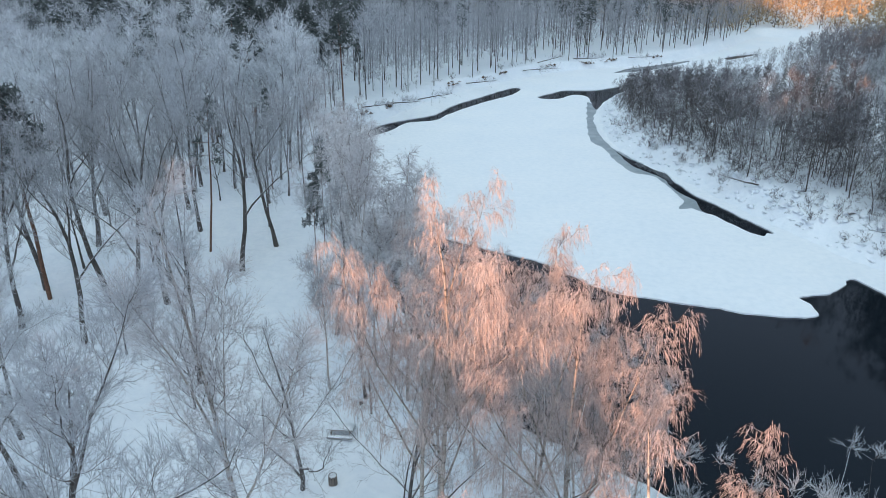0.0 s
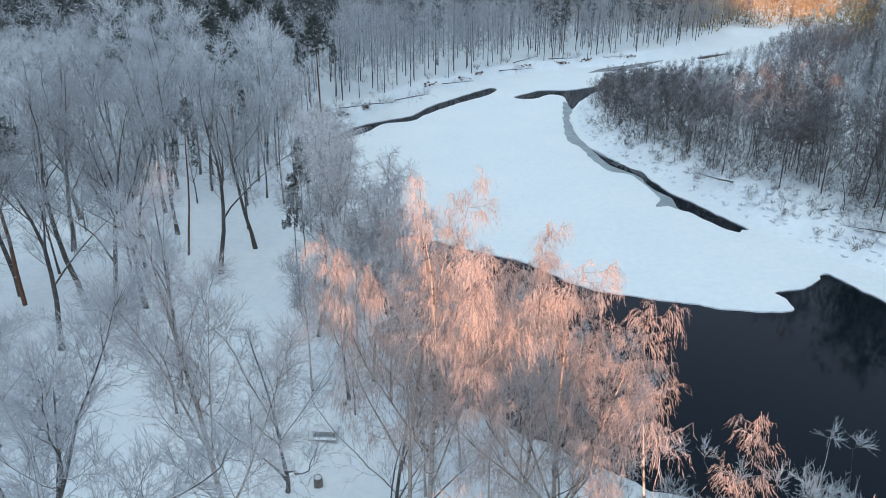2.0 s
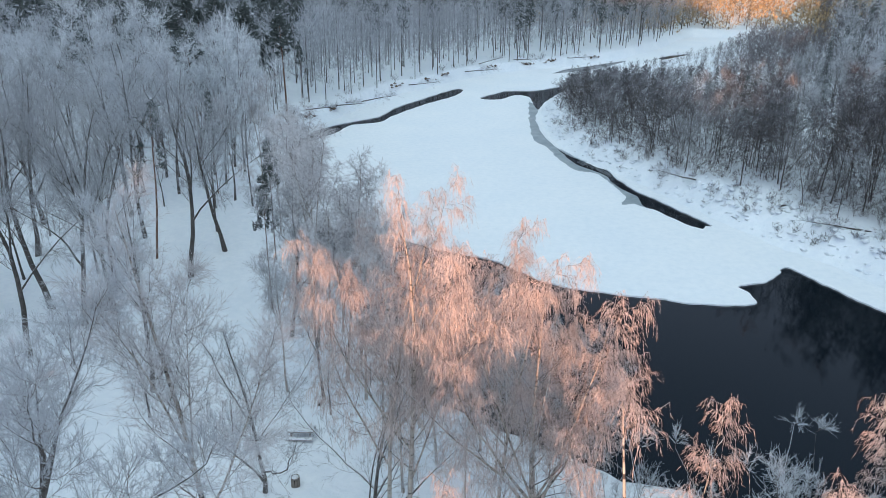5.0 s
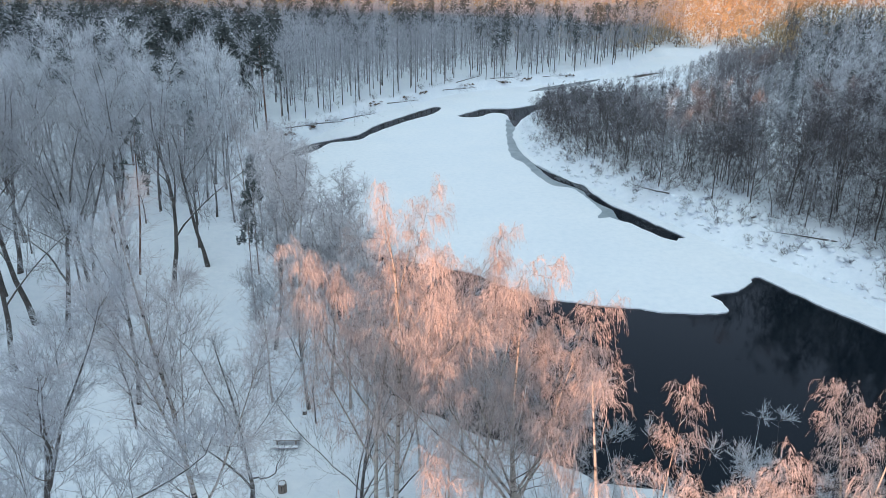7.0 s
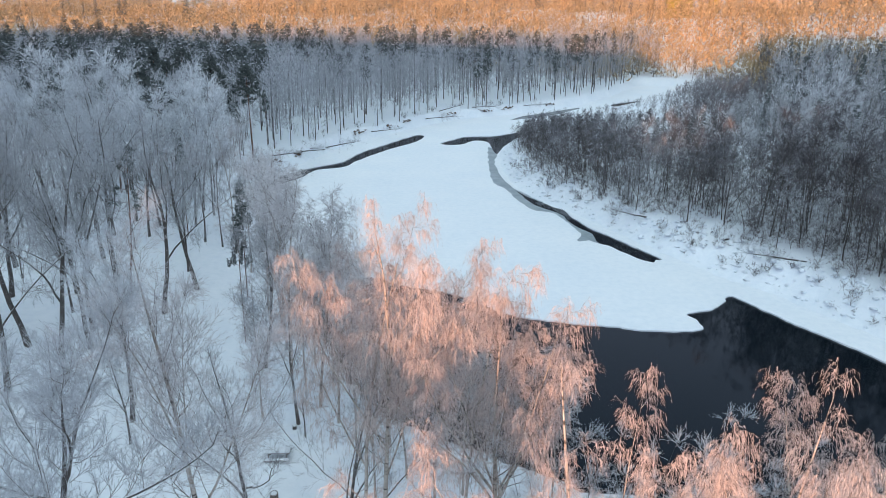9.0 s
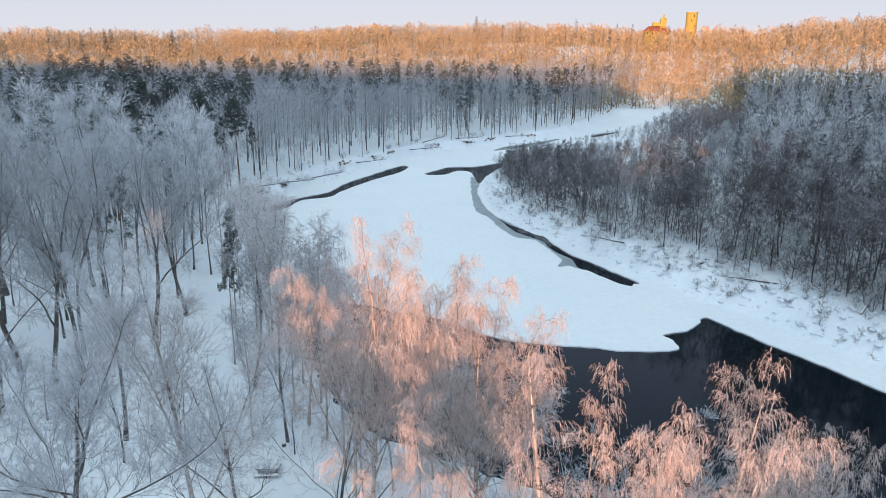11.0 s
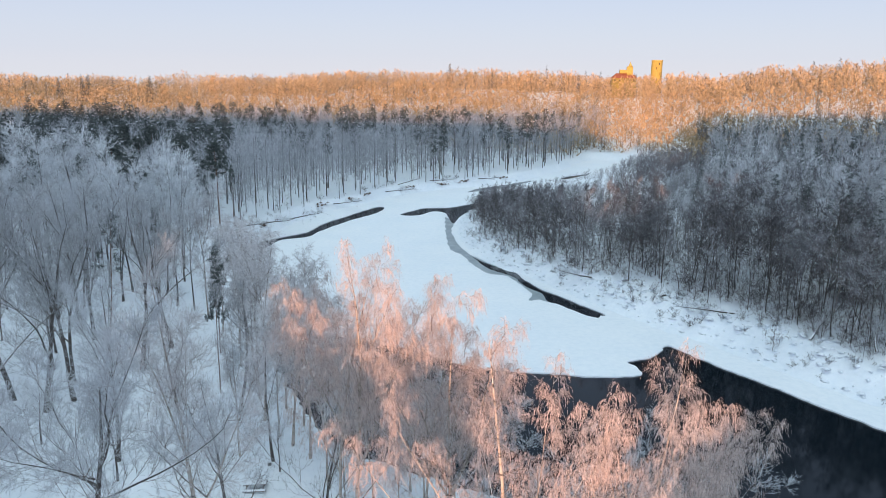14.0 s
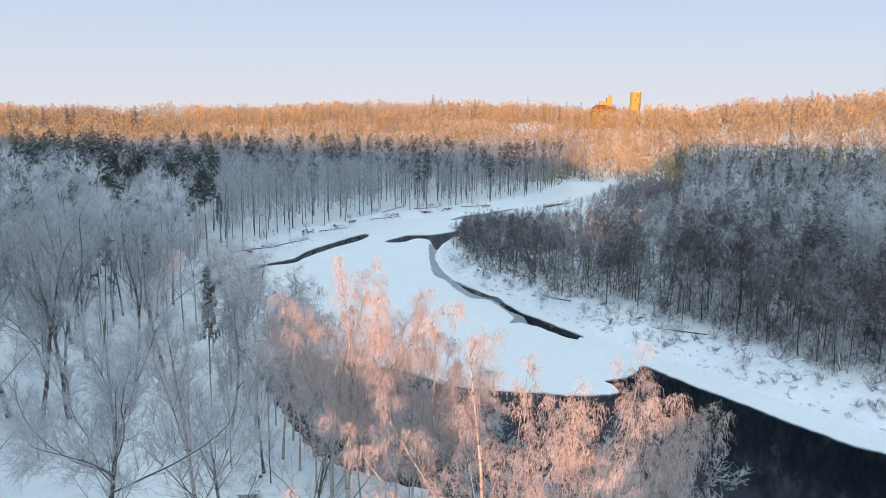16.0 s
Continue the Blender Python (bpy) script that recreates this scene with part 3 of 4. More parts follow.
def blob(B, c, size, rng):
    """A small uneven lump."""
    v = np.array([(1, 0, 0), (0.3, 0.95, 0), (-0.8, 0.6, 0), (-0.8, -0.6, 0), (0.3, -0.95, 0), (0, 0, 1), (0, 0, -0.8)]) * rng.uniform(0.75, 1.2, (7, 1))
    B.add(np.asarray(c) + v * np.array(size), [(i, (i + 1) % 5, 5) for i in range(5)] + [((i + 1) % 5, i, 6) for i in range(5)])


def bare(name, seed, twig_mat, bark, **kw):
    w, c = tree(seed, **kw)
    return {"trunk": w.mesh(name + "_trunk", [bark, BRANCH]), "crown": c.mesh(name + "_crown", [twig_mat], smooth=False)}


def needle(name, arrays, bark):
    w, c, s = arrays
    parts = {"trunk": w.mesh(name + "_trunk", [bark]), "crown": c.mesh(name + "_crown", [NEEDLES], smooth=False)}
    if s.v:
        parts["snow_cap"] = s.mesh(name + "_snow", [CLUMP_SNOW])
    return parts


def plant(parts, name, x, y, scale, turn, label, category, group, lean=(0, 0), slim=1.0):
    """A tree with its parts, standing on the ground."""
    z = float(ground(np.array([x]), np.array([y]))[0])
    m = pose(x, y, z, lean[0], lean[1], turn) @ Matrix.Diagonal((scale * slim, scale * slim, scale, 1))
    key = id(parts)
    if key in FIRST:
        ob = copy_thing(FIRST[key], m)
        return tagged(ob, label, category, group)
    ob = thing(name, m, label, category, group)
    ob.matrix_basis = m
    for k, me in parts.items():
        p_ = put_part(k, me, ob)
        if k == "snow_cap":
            tagged(p_, "small clumps of snow", kind="stuff")
    FIRST[key] = ob
    return ob


FIRST = {}

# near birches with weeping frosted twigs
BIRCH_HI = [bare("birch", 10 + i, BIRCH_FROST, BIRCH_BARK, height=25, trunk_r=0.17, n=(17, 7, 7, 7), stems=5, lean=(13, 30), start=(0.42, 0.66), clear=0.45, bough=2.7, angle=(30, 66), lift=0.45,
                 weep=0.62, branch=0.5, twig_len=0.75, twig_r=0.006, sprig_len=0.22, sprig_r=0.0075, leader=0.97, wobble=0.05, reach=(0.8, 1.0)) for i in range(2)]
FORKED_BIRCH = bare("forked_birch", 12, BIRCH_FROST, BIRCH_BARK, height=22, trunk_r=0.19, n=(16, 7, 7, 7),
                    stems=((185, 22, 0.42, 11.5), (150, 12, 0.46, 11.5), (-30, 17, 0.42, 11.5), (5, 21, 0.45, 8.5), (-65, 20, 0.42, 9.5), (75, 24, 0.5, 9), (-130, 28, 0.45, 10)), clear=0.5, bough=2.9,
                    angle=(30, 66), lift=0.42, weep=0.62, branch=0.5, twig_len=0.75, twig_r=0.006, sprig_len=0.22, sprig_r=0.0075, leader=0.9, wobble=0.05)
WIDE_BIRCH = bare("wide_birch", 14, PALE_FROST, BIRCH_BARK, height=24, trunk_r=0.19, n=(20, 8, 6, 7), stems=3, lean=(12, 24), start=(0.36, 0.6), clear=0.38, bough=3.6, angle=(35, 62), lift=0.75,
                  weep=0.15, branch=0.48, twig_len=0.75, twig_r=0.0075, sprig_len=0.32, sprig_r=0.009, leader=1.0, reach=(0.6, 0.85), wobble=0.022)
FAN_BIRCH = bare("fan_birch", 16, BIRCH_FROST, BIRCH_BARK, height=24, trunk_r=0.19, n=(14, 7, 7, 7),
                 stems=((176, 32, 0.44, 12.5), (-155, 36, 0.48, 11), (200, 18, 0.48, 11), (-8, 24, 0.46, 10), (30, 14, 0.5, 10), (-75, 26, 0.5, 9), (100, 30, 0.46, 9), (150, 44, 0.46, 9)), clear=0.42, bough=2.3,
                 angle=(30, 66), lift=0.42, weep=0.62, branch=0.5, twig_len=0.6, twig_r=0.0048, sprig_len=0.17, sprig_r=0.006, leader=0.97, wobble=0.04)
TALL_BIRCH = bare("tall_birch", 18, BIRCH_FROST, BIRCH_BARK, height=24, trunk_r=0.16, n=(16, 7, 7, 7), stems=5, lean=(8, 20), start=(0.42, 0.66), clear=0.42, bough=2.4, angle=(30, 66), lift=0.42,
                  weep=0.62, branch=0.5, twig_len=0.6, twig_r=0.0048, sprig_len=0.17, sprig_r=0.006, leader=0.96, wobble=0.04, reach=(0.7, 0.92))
LIMBED_TREE = bare("limbed_tree", 19, FROST, BARK, height=23, trunk_r=0.34, n=(15, 8, 6, 8), stems=((15, 46, 0.66, 7.5), (150, 40, 0.68, 8), (-70, 30, 0.68, 7), (80, 34, 0.72, 7), (-150, 46, 0.7, 7), (-15, 20, 0.72, 6.5)),
                   clear=0.66, bough=2.7, angle=(30, 68), lift=0.5, branch=0.5, twig_len=0.55, twig_r=0.007, sprig_len=0.28, sprig_r=0.0082, leader=0.88, wobble=0.09)
TREE_HI = [bare("broadleaf", 20 + i, FROST, BARK, height=20, trunk_r=0.2, n=(14, 7, 5, 8), stems=4, lean=(14, 34), start=(0.25, 0.6), clear=0.32, bough=3.2, angle=(32, 65), lift=0.5,
                branch=0.5, twig_len=0.7, twig_r=0.008, sprig_len=0.34, sprig_r=0.011, wobble=0.06) for i in range(2)]
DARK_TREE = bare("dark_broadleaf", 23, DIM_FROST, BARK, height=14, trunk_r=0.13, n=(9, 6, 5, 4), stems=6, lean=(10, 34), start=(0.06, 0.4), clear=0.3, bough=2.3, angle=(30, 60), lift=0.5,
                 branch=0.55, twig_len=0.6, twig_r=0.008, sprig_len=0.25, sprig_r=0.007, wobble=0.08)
ALDER_HI = [bare("alder", 26, FROST, BARK, height=16, trunk_r=0.09, n=(7, 6, 5, 6), stems=12, lean=(6, 40), start=(0.03, 0.3), clear=0.3, bough=2.0, angle=(32, 68), lift=0.35,
                 branch=0.5, twig_len=0.42, twig_r=0.006, sprig_len=0.19, sprig_r=0.0075, wobble=0.06, tidy=0.4, leader=0.8, reach=(0.72, 0.82))]
BIRCH_NEAR = [bare("birch_mid", 40 + i, PALE_FROST, BIRCH_BARK, height=22, trunk_r=0.14, n=(13, 6, 5, 6), stems=3, lean=(8, 26), start=(0.25, 0.6), clear=0.25, bough=3.3, angle=(28, 60), lift=0.45,
                   weep=0.35, branch=0.5, twig_len=0.9, twig_r=0.012, sprig_len=0.42, sprig_r=0.016, sides=5, light=True, wobble=0.05) for i in range(3)]
TREE_NEAR = [bare("broadleaf_mid", 50 + i, FROST, BARK, height=21, trunk_r=0.23, n=(12, 6, 5, 6), stems=3 + i % 2, lean=(10, 30), start=(0.25, 0.55), clear=0.36, bough=3.7, angle=(28, 60), lift=0.55,
                  branch=0.5, twig_len=0.9, twig_r=0.014, sprig_len=0.48, sprig_r=0.018, sides=5, light=True, leader=0.92, wobble=0.06) for i in range(4)]
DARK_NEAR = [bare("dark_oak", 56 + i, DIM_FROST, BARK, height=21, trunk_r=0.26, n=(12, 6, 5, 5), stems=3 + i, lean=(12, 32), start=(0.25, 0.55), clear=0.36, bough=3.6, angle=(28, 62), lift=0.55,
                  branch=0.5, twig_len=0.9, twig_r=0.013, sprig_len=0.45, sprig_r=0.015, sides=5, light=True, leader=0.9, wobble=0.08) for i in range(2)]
TREE_MID = [bare("broadleaf_far", 60 + i, FROST, BARK, height=20, trunk_r=0.17, n=(9, 5, 4, 5), stems=3, lean=(10, 30), start=(0.3, 0.6), clear=0.36, bough=3.7, angle=(28, 60), lift=0.55,
                 branch=0.5, twig_len=1.05, twig_r=0.022, sprig_len=0.65, sprig_r=0.028, sides=4, light=True, leader=0.9) for i in range(4)]
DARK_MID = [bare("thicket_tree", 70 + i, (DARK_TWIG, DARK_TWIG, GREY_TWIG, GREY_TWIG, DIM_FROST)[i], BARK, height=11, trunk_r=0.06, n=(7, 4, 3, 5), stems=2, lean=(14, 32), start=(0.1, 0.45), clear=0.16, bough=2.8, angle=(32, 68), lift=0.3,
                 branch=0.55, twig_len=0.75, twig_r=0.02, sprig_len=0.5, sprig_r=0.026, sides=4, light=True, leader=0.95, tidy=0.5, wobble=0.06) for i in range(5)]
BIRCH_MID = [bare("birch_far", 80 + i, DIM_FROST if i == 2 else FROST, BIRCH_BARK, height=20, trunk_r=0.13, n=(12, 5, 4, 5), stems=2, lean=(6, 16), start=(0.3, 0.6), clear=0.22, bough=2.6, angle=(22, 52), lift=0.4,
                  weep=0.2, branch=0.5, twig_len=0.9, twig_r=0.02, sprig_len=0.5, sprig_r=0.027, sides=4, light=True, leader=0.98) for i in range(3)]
SHRUB = [bare("shrub", 90 + i, DARK_TWIG, BARK, height=3.2, trunk_r=0.025, n=(3, 3, 3, 4), stems=4, lean=(12, 45), start=(0.02, 0.1), clear=0.2, bough=1.1, angle=(25, 55), lift=0.3,
              branch=0.5, twig_len=0.45, twig_r=0.012, sprig_len=0.3, sprig_r=0.015, sides=3, light=True) for i in range(3)]
PINE = [needle("pine", pine_arrays(100 + i, 22, 1.3), PINE_BARK) for i in range(3)]
THIN_PINE = needle("thin_pine", pine_arrays(103, 22, 0.6), PINE_BARK)
PINE_FAR = [needle("pine_far", pine_arrays(104 + i, 22, 0.75, 4), PINE_BARK) for i in range(3)]
SPRUCE = [needle("spruce", spruce_arrays(110 + i, 20), BARK) for i in range(2)]

L_BIRCH = "tall birch, white bark, weeping frosted twigs"
L_TREE = "bare broadleaf tree with dark trunk and hoar-frosted crown"
L_DARK = "bare dark thicket tree on the snowy river bank"
L_PINE = "pine with reddish trunk and snow-flecked dark green top"
L_SPRUCE = "dark green spruce with snow on its branches"
rnd = random.Random(5)

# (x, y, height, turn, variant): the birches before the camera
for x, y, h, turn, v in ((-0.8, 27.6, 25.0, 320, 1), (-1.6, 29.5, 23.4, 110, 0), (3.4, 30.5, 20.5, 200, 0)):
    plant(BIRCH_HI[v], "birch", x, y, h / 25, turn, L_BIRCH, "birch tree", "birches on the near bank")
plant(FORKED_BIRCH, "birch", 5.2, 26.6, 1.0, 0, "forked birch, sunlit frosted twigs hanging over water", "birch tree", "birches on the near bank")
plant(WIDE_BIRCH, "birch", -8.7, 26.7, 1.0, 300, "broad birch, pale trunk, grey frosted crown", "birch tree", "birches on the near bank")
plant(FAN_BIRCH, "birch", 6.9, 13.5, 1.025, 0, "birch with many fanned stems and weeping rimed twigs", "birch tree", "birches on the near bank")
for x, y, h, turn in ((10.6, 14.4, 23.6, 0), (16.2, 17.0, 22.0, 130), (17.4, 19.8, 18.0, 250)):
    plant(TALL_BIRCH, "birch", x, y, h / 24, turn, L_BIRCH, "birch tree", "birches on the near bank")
plant(LIMBED_TREE, "broadleaf_tree", -11.6, 16.8, 1.0, 0, "broad tree, heavy dark limbs topped with snow", "tree", "trees round the meadow")
for x, y, h, turn in ((-10.9, 38.0, 15, 40), (-3.4, 33, 14, 160)):
    plant(DARK_TREE, "broadleaf_tree", x, y, h / 14, turn, "dark many-stemmed tree with thin frost", "tree", "trees round the meadow")
for x, y, h, turn, v in ((-27.5, 34.5, 19, 120, 1), (-29, 33, 19, 10, 0), (-32, 40, 18, 90, 1), (-35, 36, 18, 250, 0)):
    plant(TREE_HI[v], "broadleaf_tree", x, y, h / 20, turn, L_TREE, "tree", "trees round the meadow")
for x, y, h, turn in ((10.9, 22.2, 17.4, 80), (13.4, 21.8, 16.4, 0), (8.8, 27, 12, 160), (15.6, 22.5, 15, 220), (8.4, 20.0, 15.5, 300), (12.4, 18.5, 15.5, 20), (6.2, 22.0, 13.5, 60), (19.5, 20, 14, 40), (17.5, 26.5, 11, 120)):
    plant(ALDER_HI[0], "alder", x, y, h / 15.3, turn, "many-stemmed alder white with hoar frost", "tree", "alders on the near bank")

# trees along the near bank behind the birches, and round the meadow
for x, y, h, v in ((-8, 52, 20, 0), (-11.5, 57, 21, 1), (-6, 49, 18, 2), (-14, 66, 20, 0), (-10, 61, 19, 2), (-17, 72, 20, 1), (-4, 45, 17, 1), (-19, 80, 20, 0),
                   (-22, 84, 19, 2), (-7.5, 56, 19, 1), (0, 42, 16, 0), (4, 40, 15, 2), (-1.5, 46, 17, 2), (-26, 92, 20, 1), (-24, 99, 19, 0), (-12.5, 50, 17, 2),
                   (-5, 52.5, 18, 0), (-9.5, 53.5, 19, 2), (-13, 62.5, 20, 1), (-1.5, 50, 16, 1), (2.5, 46.5, 15, 2), (6, 44.5, 13, 0), (-15, 69, 19, 2), (9.5, 42.5, 12, 1), (-3.5, 47.5, 17, 0), (-2, 39, 15, 1), (2, 38, 14, 2), (6.5, 38, 14, 0), (10, 37.5, 12, 1), (3, 43.5, 15, 1)):
    plant(BIRCH_NEAR[v], "birch", x, y, h / 22, rnd.uniform(0, 360), L_BIRCH, "birch tree", "birches along the bank")
for i, (x, y, h) in enumerate(((-33.7, 58.8, 22), (-32, 61.4, 21), (-38.3, 61.7, 23), (-35.5, 53, 20), (-14.3, 58.4, 15), (-22.6, 48.2, 17), (-21.5, 45, 9), (-37.7, 80.8, 22),
                (-42.5, 87.9, 22), (-9.4, 49.3, 13), (-8.4, 47.1, 14), (-43, 55, 21), (-46, 63, 22), (-41, 48, 20), (-28, 70, 21), (-30, 84, 21), (-47, 74, 22),
                (-38, 70, 20), (-50, 50, 20), (-33, 92, 21), (-52, 84, 22), (-45, 97, 22), (-56, 68, 22), (-36, 44, 18), (-58, 56, 21),
                (-31, 52, 17), (-40, 75, 20), (-49, 80, 21), (-27, 78, 19), (-62, 78, 22), (-55, 93, 21), (-40, 92, 20), (-52, 60, 19), (-64, 66, 21), (-45, 68, 19), (-68, 88, 22), (-34, 66, 18))):
    plant(rnd.choice(DARK_NEAR if i < 4 or 10 < i < 15 or i % 4 == 0 else TREE_NEAR), "broadleaf_tree", x, y, h / 21, rnd.uniform(0, 360), L_TREE, "tree", "trees round the meadow")
for x, y, h, v in ((-17.6, 64.3, 13.5, 0), (-44, 60.5, 21, 1), (-20.5, 76, 14, 2)):
    plant(PINE[v], "pine", x, y, h / 22, rnd.uniform(0, 360), L_PINE, "pine tree", "pines", slim=1.0 if v == 1 else 0.5)
for i, (x, y) in enumerate(((-42, 154), (-39, 153), (-43.6, 155.5), (-59, 162.5), (-58, 170), (-39.5, 169), (-50, 161), (-64, 168.6), (-52, 137), (-48, 131), (-57, 142), (-61, 149), (-45, 143), (-53, 146), (-43.6, 116), (-35, 99), (-46, 152), (-55, 158))):
    plant(PINE[i % 3], "pine", x, y, rnd.uniform(0.9, 1.08), rnd.uniform(0, 360), L_PINE, "pine tree", "pines")
plant(THIN_PINE, "pine", -33.6, 74.4, 0.82, 40, "leaning pine flecked with snow", "pine tree", "pines", lean=(3, 5), slim=0.7)


def scatter(x0, x1, y0, y1, step, seed, keep):
    r = np.random.default_rng(seed)
    xs, ys = np.meshgrid(np.arange(x0, x1, step), np.arange(y0, y1, step))
    x = (xs + r.uniform(-0.48, 0.48, xs.shape) * step).ravel()
    y = (ys + r.uniform(-0.48, 0.48, ys.shape) * step).ravel()
    k = keep(x, y)
    return x[k], y[k]


def in_view(x, y):
    return np.abs(np.degrees(np.arctan2(x - 2, y + 22)) - 1) < 39


def left_wood(x, y):
    dl, dr = distance(x, y, LB), distance(x, y, RB)
    return (dl < dr) & ~inside(x, y, RIVER) & (dl > 2.4) & in_view(x, y)


def canopy(x, y):
    """Height limit for the wood across the river, fitted to the camera's view: low at the bend's tip, rising inland."""
    return float(np.clip(2.6 + 0.105 * (205 - y) + 0.30 * max(0, x - 62), 2.5, 30))


def right_wood(x, y):
    dl, dr = distance(x, y, LB), distance(x, y, RB)
    return (dr <= dl) & ~inside(x, y, RIVER) & in_view(x, y)


# the left wood, single trees to about 170 m
for i, (x, y) in enumerate(zip(*scatter(-110, -24, 96, 146, 5.9, 1, left_wood))):
    x, y = float(x), float(y)
    p = rnd.random()
    if p < 0.07:
        plant(rnd.choice(PINE_FAR), "pine", x, y, rnd.uniform(0.85, 1.1), rnd.uniform(0, 360), L_PINE, "pine tree", "pines")
    else:
        plant(rnd.choice(TREE_MID), "broadleaf_tree", x, y, rnd.uniform(0.85, 1.15), rnd.uniform(0, 360), L_TREE, "tree", "trees of the left wood")

# the right bank: thicket at the water, frosted birches and spruces behind
def bank_band(lo, hi):
    return lambda x, y: right_wood(x, y) & (distance(x, y, RB) > lo) & (distance(x, y, RB) <= hi)


for x, y in zip(*scatter(14, 110, 55, 205, 3.7, 2, lambda x, y: bank_band(3.0, 26)(x, y) & (distance(x, y, RB) > np.where(y > 112, 3.5, 7.5) + 2.5 * wave(x, y, 17, 3)))):
    x, y = float(x), float(y)
    plant(rnd.choice(DARK_MID), "thicket_tree", x, y, rnd.uniform(0.8, 1.15) * min(1.0 if x < 52 else 1.2, canopy(x, y) / 12), rnd.uniform(0, 360), L_DARK, "tree", "thicket on the bank")
for x, y in zip(*scatter(30, 130, 50, 190, 5.0, 3, bank_band(24, 60))):
    x, y = float(x), float(y)
    p = rnd.random()
    if p < 0.17:
        plant(rnd.choice(SPRUCE), "spruce", x, y, min(rnd.uniform(0.7, 1.0), canopy(x, y) / 18), rnd.uniform(0, 360), L_SPRUCE, "spruce", "spruces in the right wood")
    elif p < 0.55:
        plant(rnd.choice(BIRCH_MID), "birch", x, y, min(rnd.uniform(0.8, 1.05), canopy(x, y) / 18), rnd.uniform(0, 360), "slim birch white with frost", "birch tree", "birches in the right wood")
    elif p < 0.66:
        plant(rnd.choice(TREE_MID), "broadleaf_tree", x, y, min(rnd.uniform(0.7, 0.95), canopy(x, y) / 19), rnd.uniform(0, 360), L_TREE, "tree", "trees of the right wood")
    else:
        plant(rnd.choice(DARK_MID), "thicket_tree", x, y, min(rnd.uniform(1.0, 1.4), canopy(x, y) / 11), rnd.uniform(0, 360), "tall bare dark tree across the river", "tree", "trees of the right wood")
for x, y in zip(*scatter(14, 80, 52, 200, 2.7, 4, lambda x, y: bank_band(2.2, 8)(x, y) & (distance(x, y, RB) < 6 + 2.5 * wave(x, y, 17, 3)))):
    if rnd.random() < (0.8 if y > 112 else 0.7):
        plant(rnd.choice(SHRUB), "shrub", float(x), float(y), rnd.uniform(0.4, 1.3), rnd.uniform(0, 360), "leafless shrub standing in bank snow", "shrub", "shrubs on the bank")


for x, y in zip(*scatter(14, 90, 55, 200, 2.6, 6, lambda x, y: bank_band(5.5, 15)(x, y) & (distance(x, y, RB) > np.where(y > 112, 3.0, 6.5) + 2.5 * wave(x, y, 17, 3)))):
    if rnd.random() < 0.5:
        plant(rnd.choice(SHRUB), "shrub", float(x), float(y), rnd.uniform(0.7, 1.5), rnd.uniform(0, 360), "dense leafless brush under the bank trees", "shrub", "brush under the trees")
for x, y, h in ((74.3, 124.6, 17), (77, 118, 15), (76.1, 95.1, 18), (74.1, 83, 16), (79, 99, 19), (73.4, 135.8, 16), (74.7, 106.2, 15), (94.6, 110.2, 20), (71, 92, 12), (84, 88, 18)):
    plant(rnd.choice(SPRUCE), "spruce", x, y, h / 20, rnd.uniform(0, 360), L_SPRUCE, "spruce", "spruces in the right wood")
for x, y, h in ((66, 88, 15), (70, 80, 17), (78, 90, 16), (64, 99, 13), (83, 84, 18)):
    plant(rnd.choice(BIRCH_MID), "birch", x, y, h / 20, rnd.uniform(0, 360), "slim birch white with frost", "birch tree", "birches in the right wood")

# single spruces that stand out on the skyline
for x, y, top in ((38.7, 558.3, 51.5), (-177, 531, 41), (-214.3, 517.2, 39.5), (-217.6, 515.9, 38.5), (-231, 510, 38), (-107.6, 549, 39), (-53, 557, 39), (124, 546.4, 47), (92, 552, 44)):
    z = float(ground(np.array([x]), np.array([y]))[0])
    plant(rnd.choice(SPRUCE), "spruce", x, y, max(9.0, top - z) / 20, rnd.uniform(0, 360), "tall dark spruce on the hill's skyline", "spruce", "spruces on the skyline")


# ---- far woods, joined ----
def far_tree(seed, height, trunk, twigs, spread_, tl, tr, crown_from=0.45, boughs=12, stiff=0.32):
    """A tree seen from afar: trunk, and sprays of rimed twigs along steep boughs."""
    rng = np.random.default_rng(seed)
    B = Build()
    B.spikes([(0, 0, -0.3)], [(0, 0, 1)], height, trunk, slot=0, rng=rng)
    h = crown_from + (1.0 - crown_from) * (np.arange(boughs) + rng.uniform(0, 1, boughs)) / boughs
    az = np.arange(boughs) * 2.4 + rng.uniform(-0.5, 0.5, boughs)
    c = (h - crown_from) / (1 - crown_from)
    rad = spread_ * np.sqrt(np.clip(1 - (1.5 * c - 0.55) ** 2, 0.04, 1)) * rng.uniform(0.6, 1.1, boughs)
    tip = np.stack([np.cos(az) * rad, np.sin(az) * rad, h * height], 1)
    foot = np.stack([0 * h, 0 * h, height * (h - (1 - crown_from) * 0.28)], 1)
    k, u = rng.integers(0, boughs, twigs), rng.uniform(0.35, 1.0, (twigs, 1))
    d = unit(tip - foot)[k]
    p = foot[k] + (tip - foot)[k] * u + rng.normal(0, 0.05 * height, (twigs, 3)) * (0.6, 0.6, 0.5)
    slivers(B, p - d * tl * 0.4, d + rng.normal(0, stiff, (twigs, 3)), tl * rng.uniform(0.6, 1.2, twigs), tr, 0, rng, 1, d + (0, 0, 0.4))
    return B.arrays()


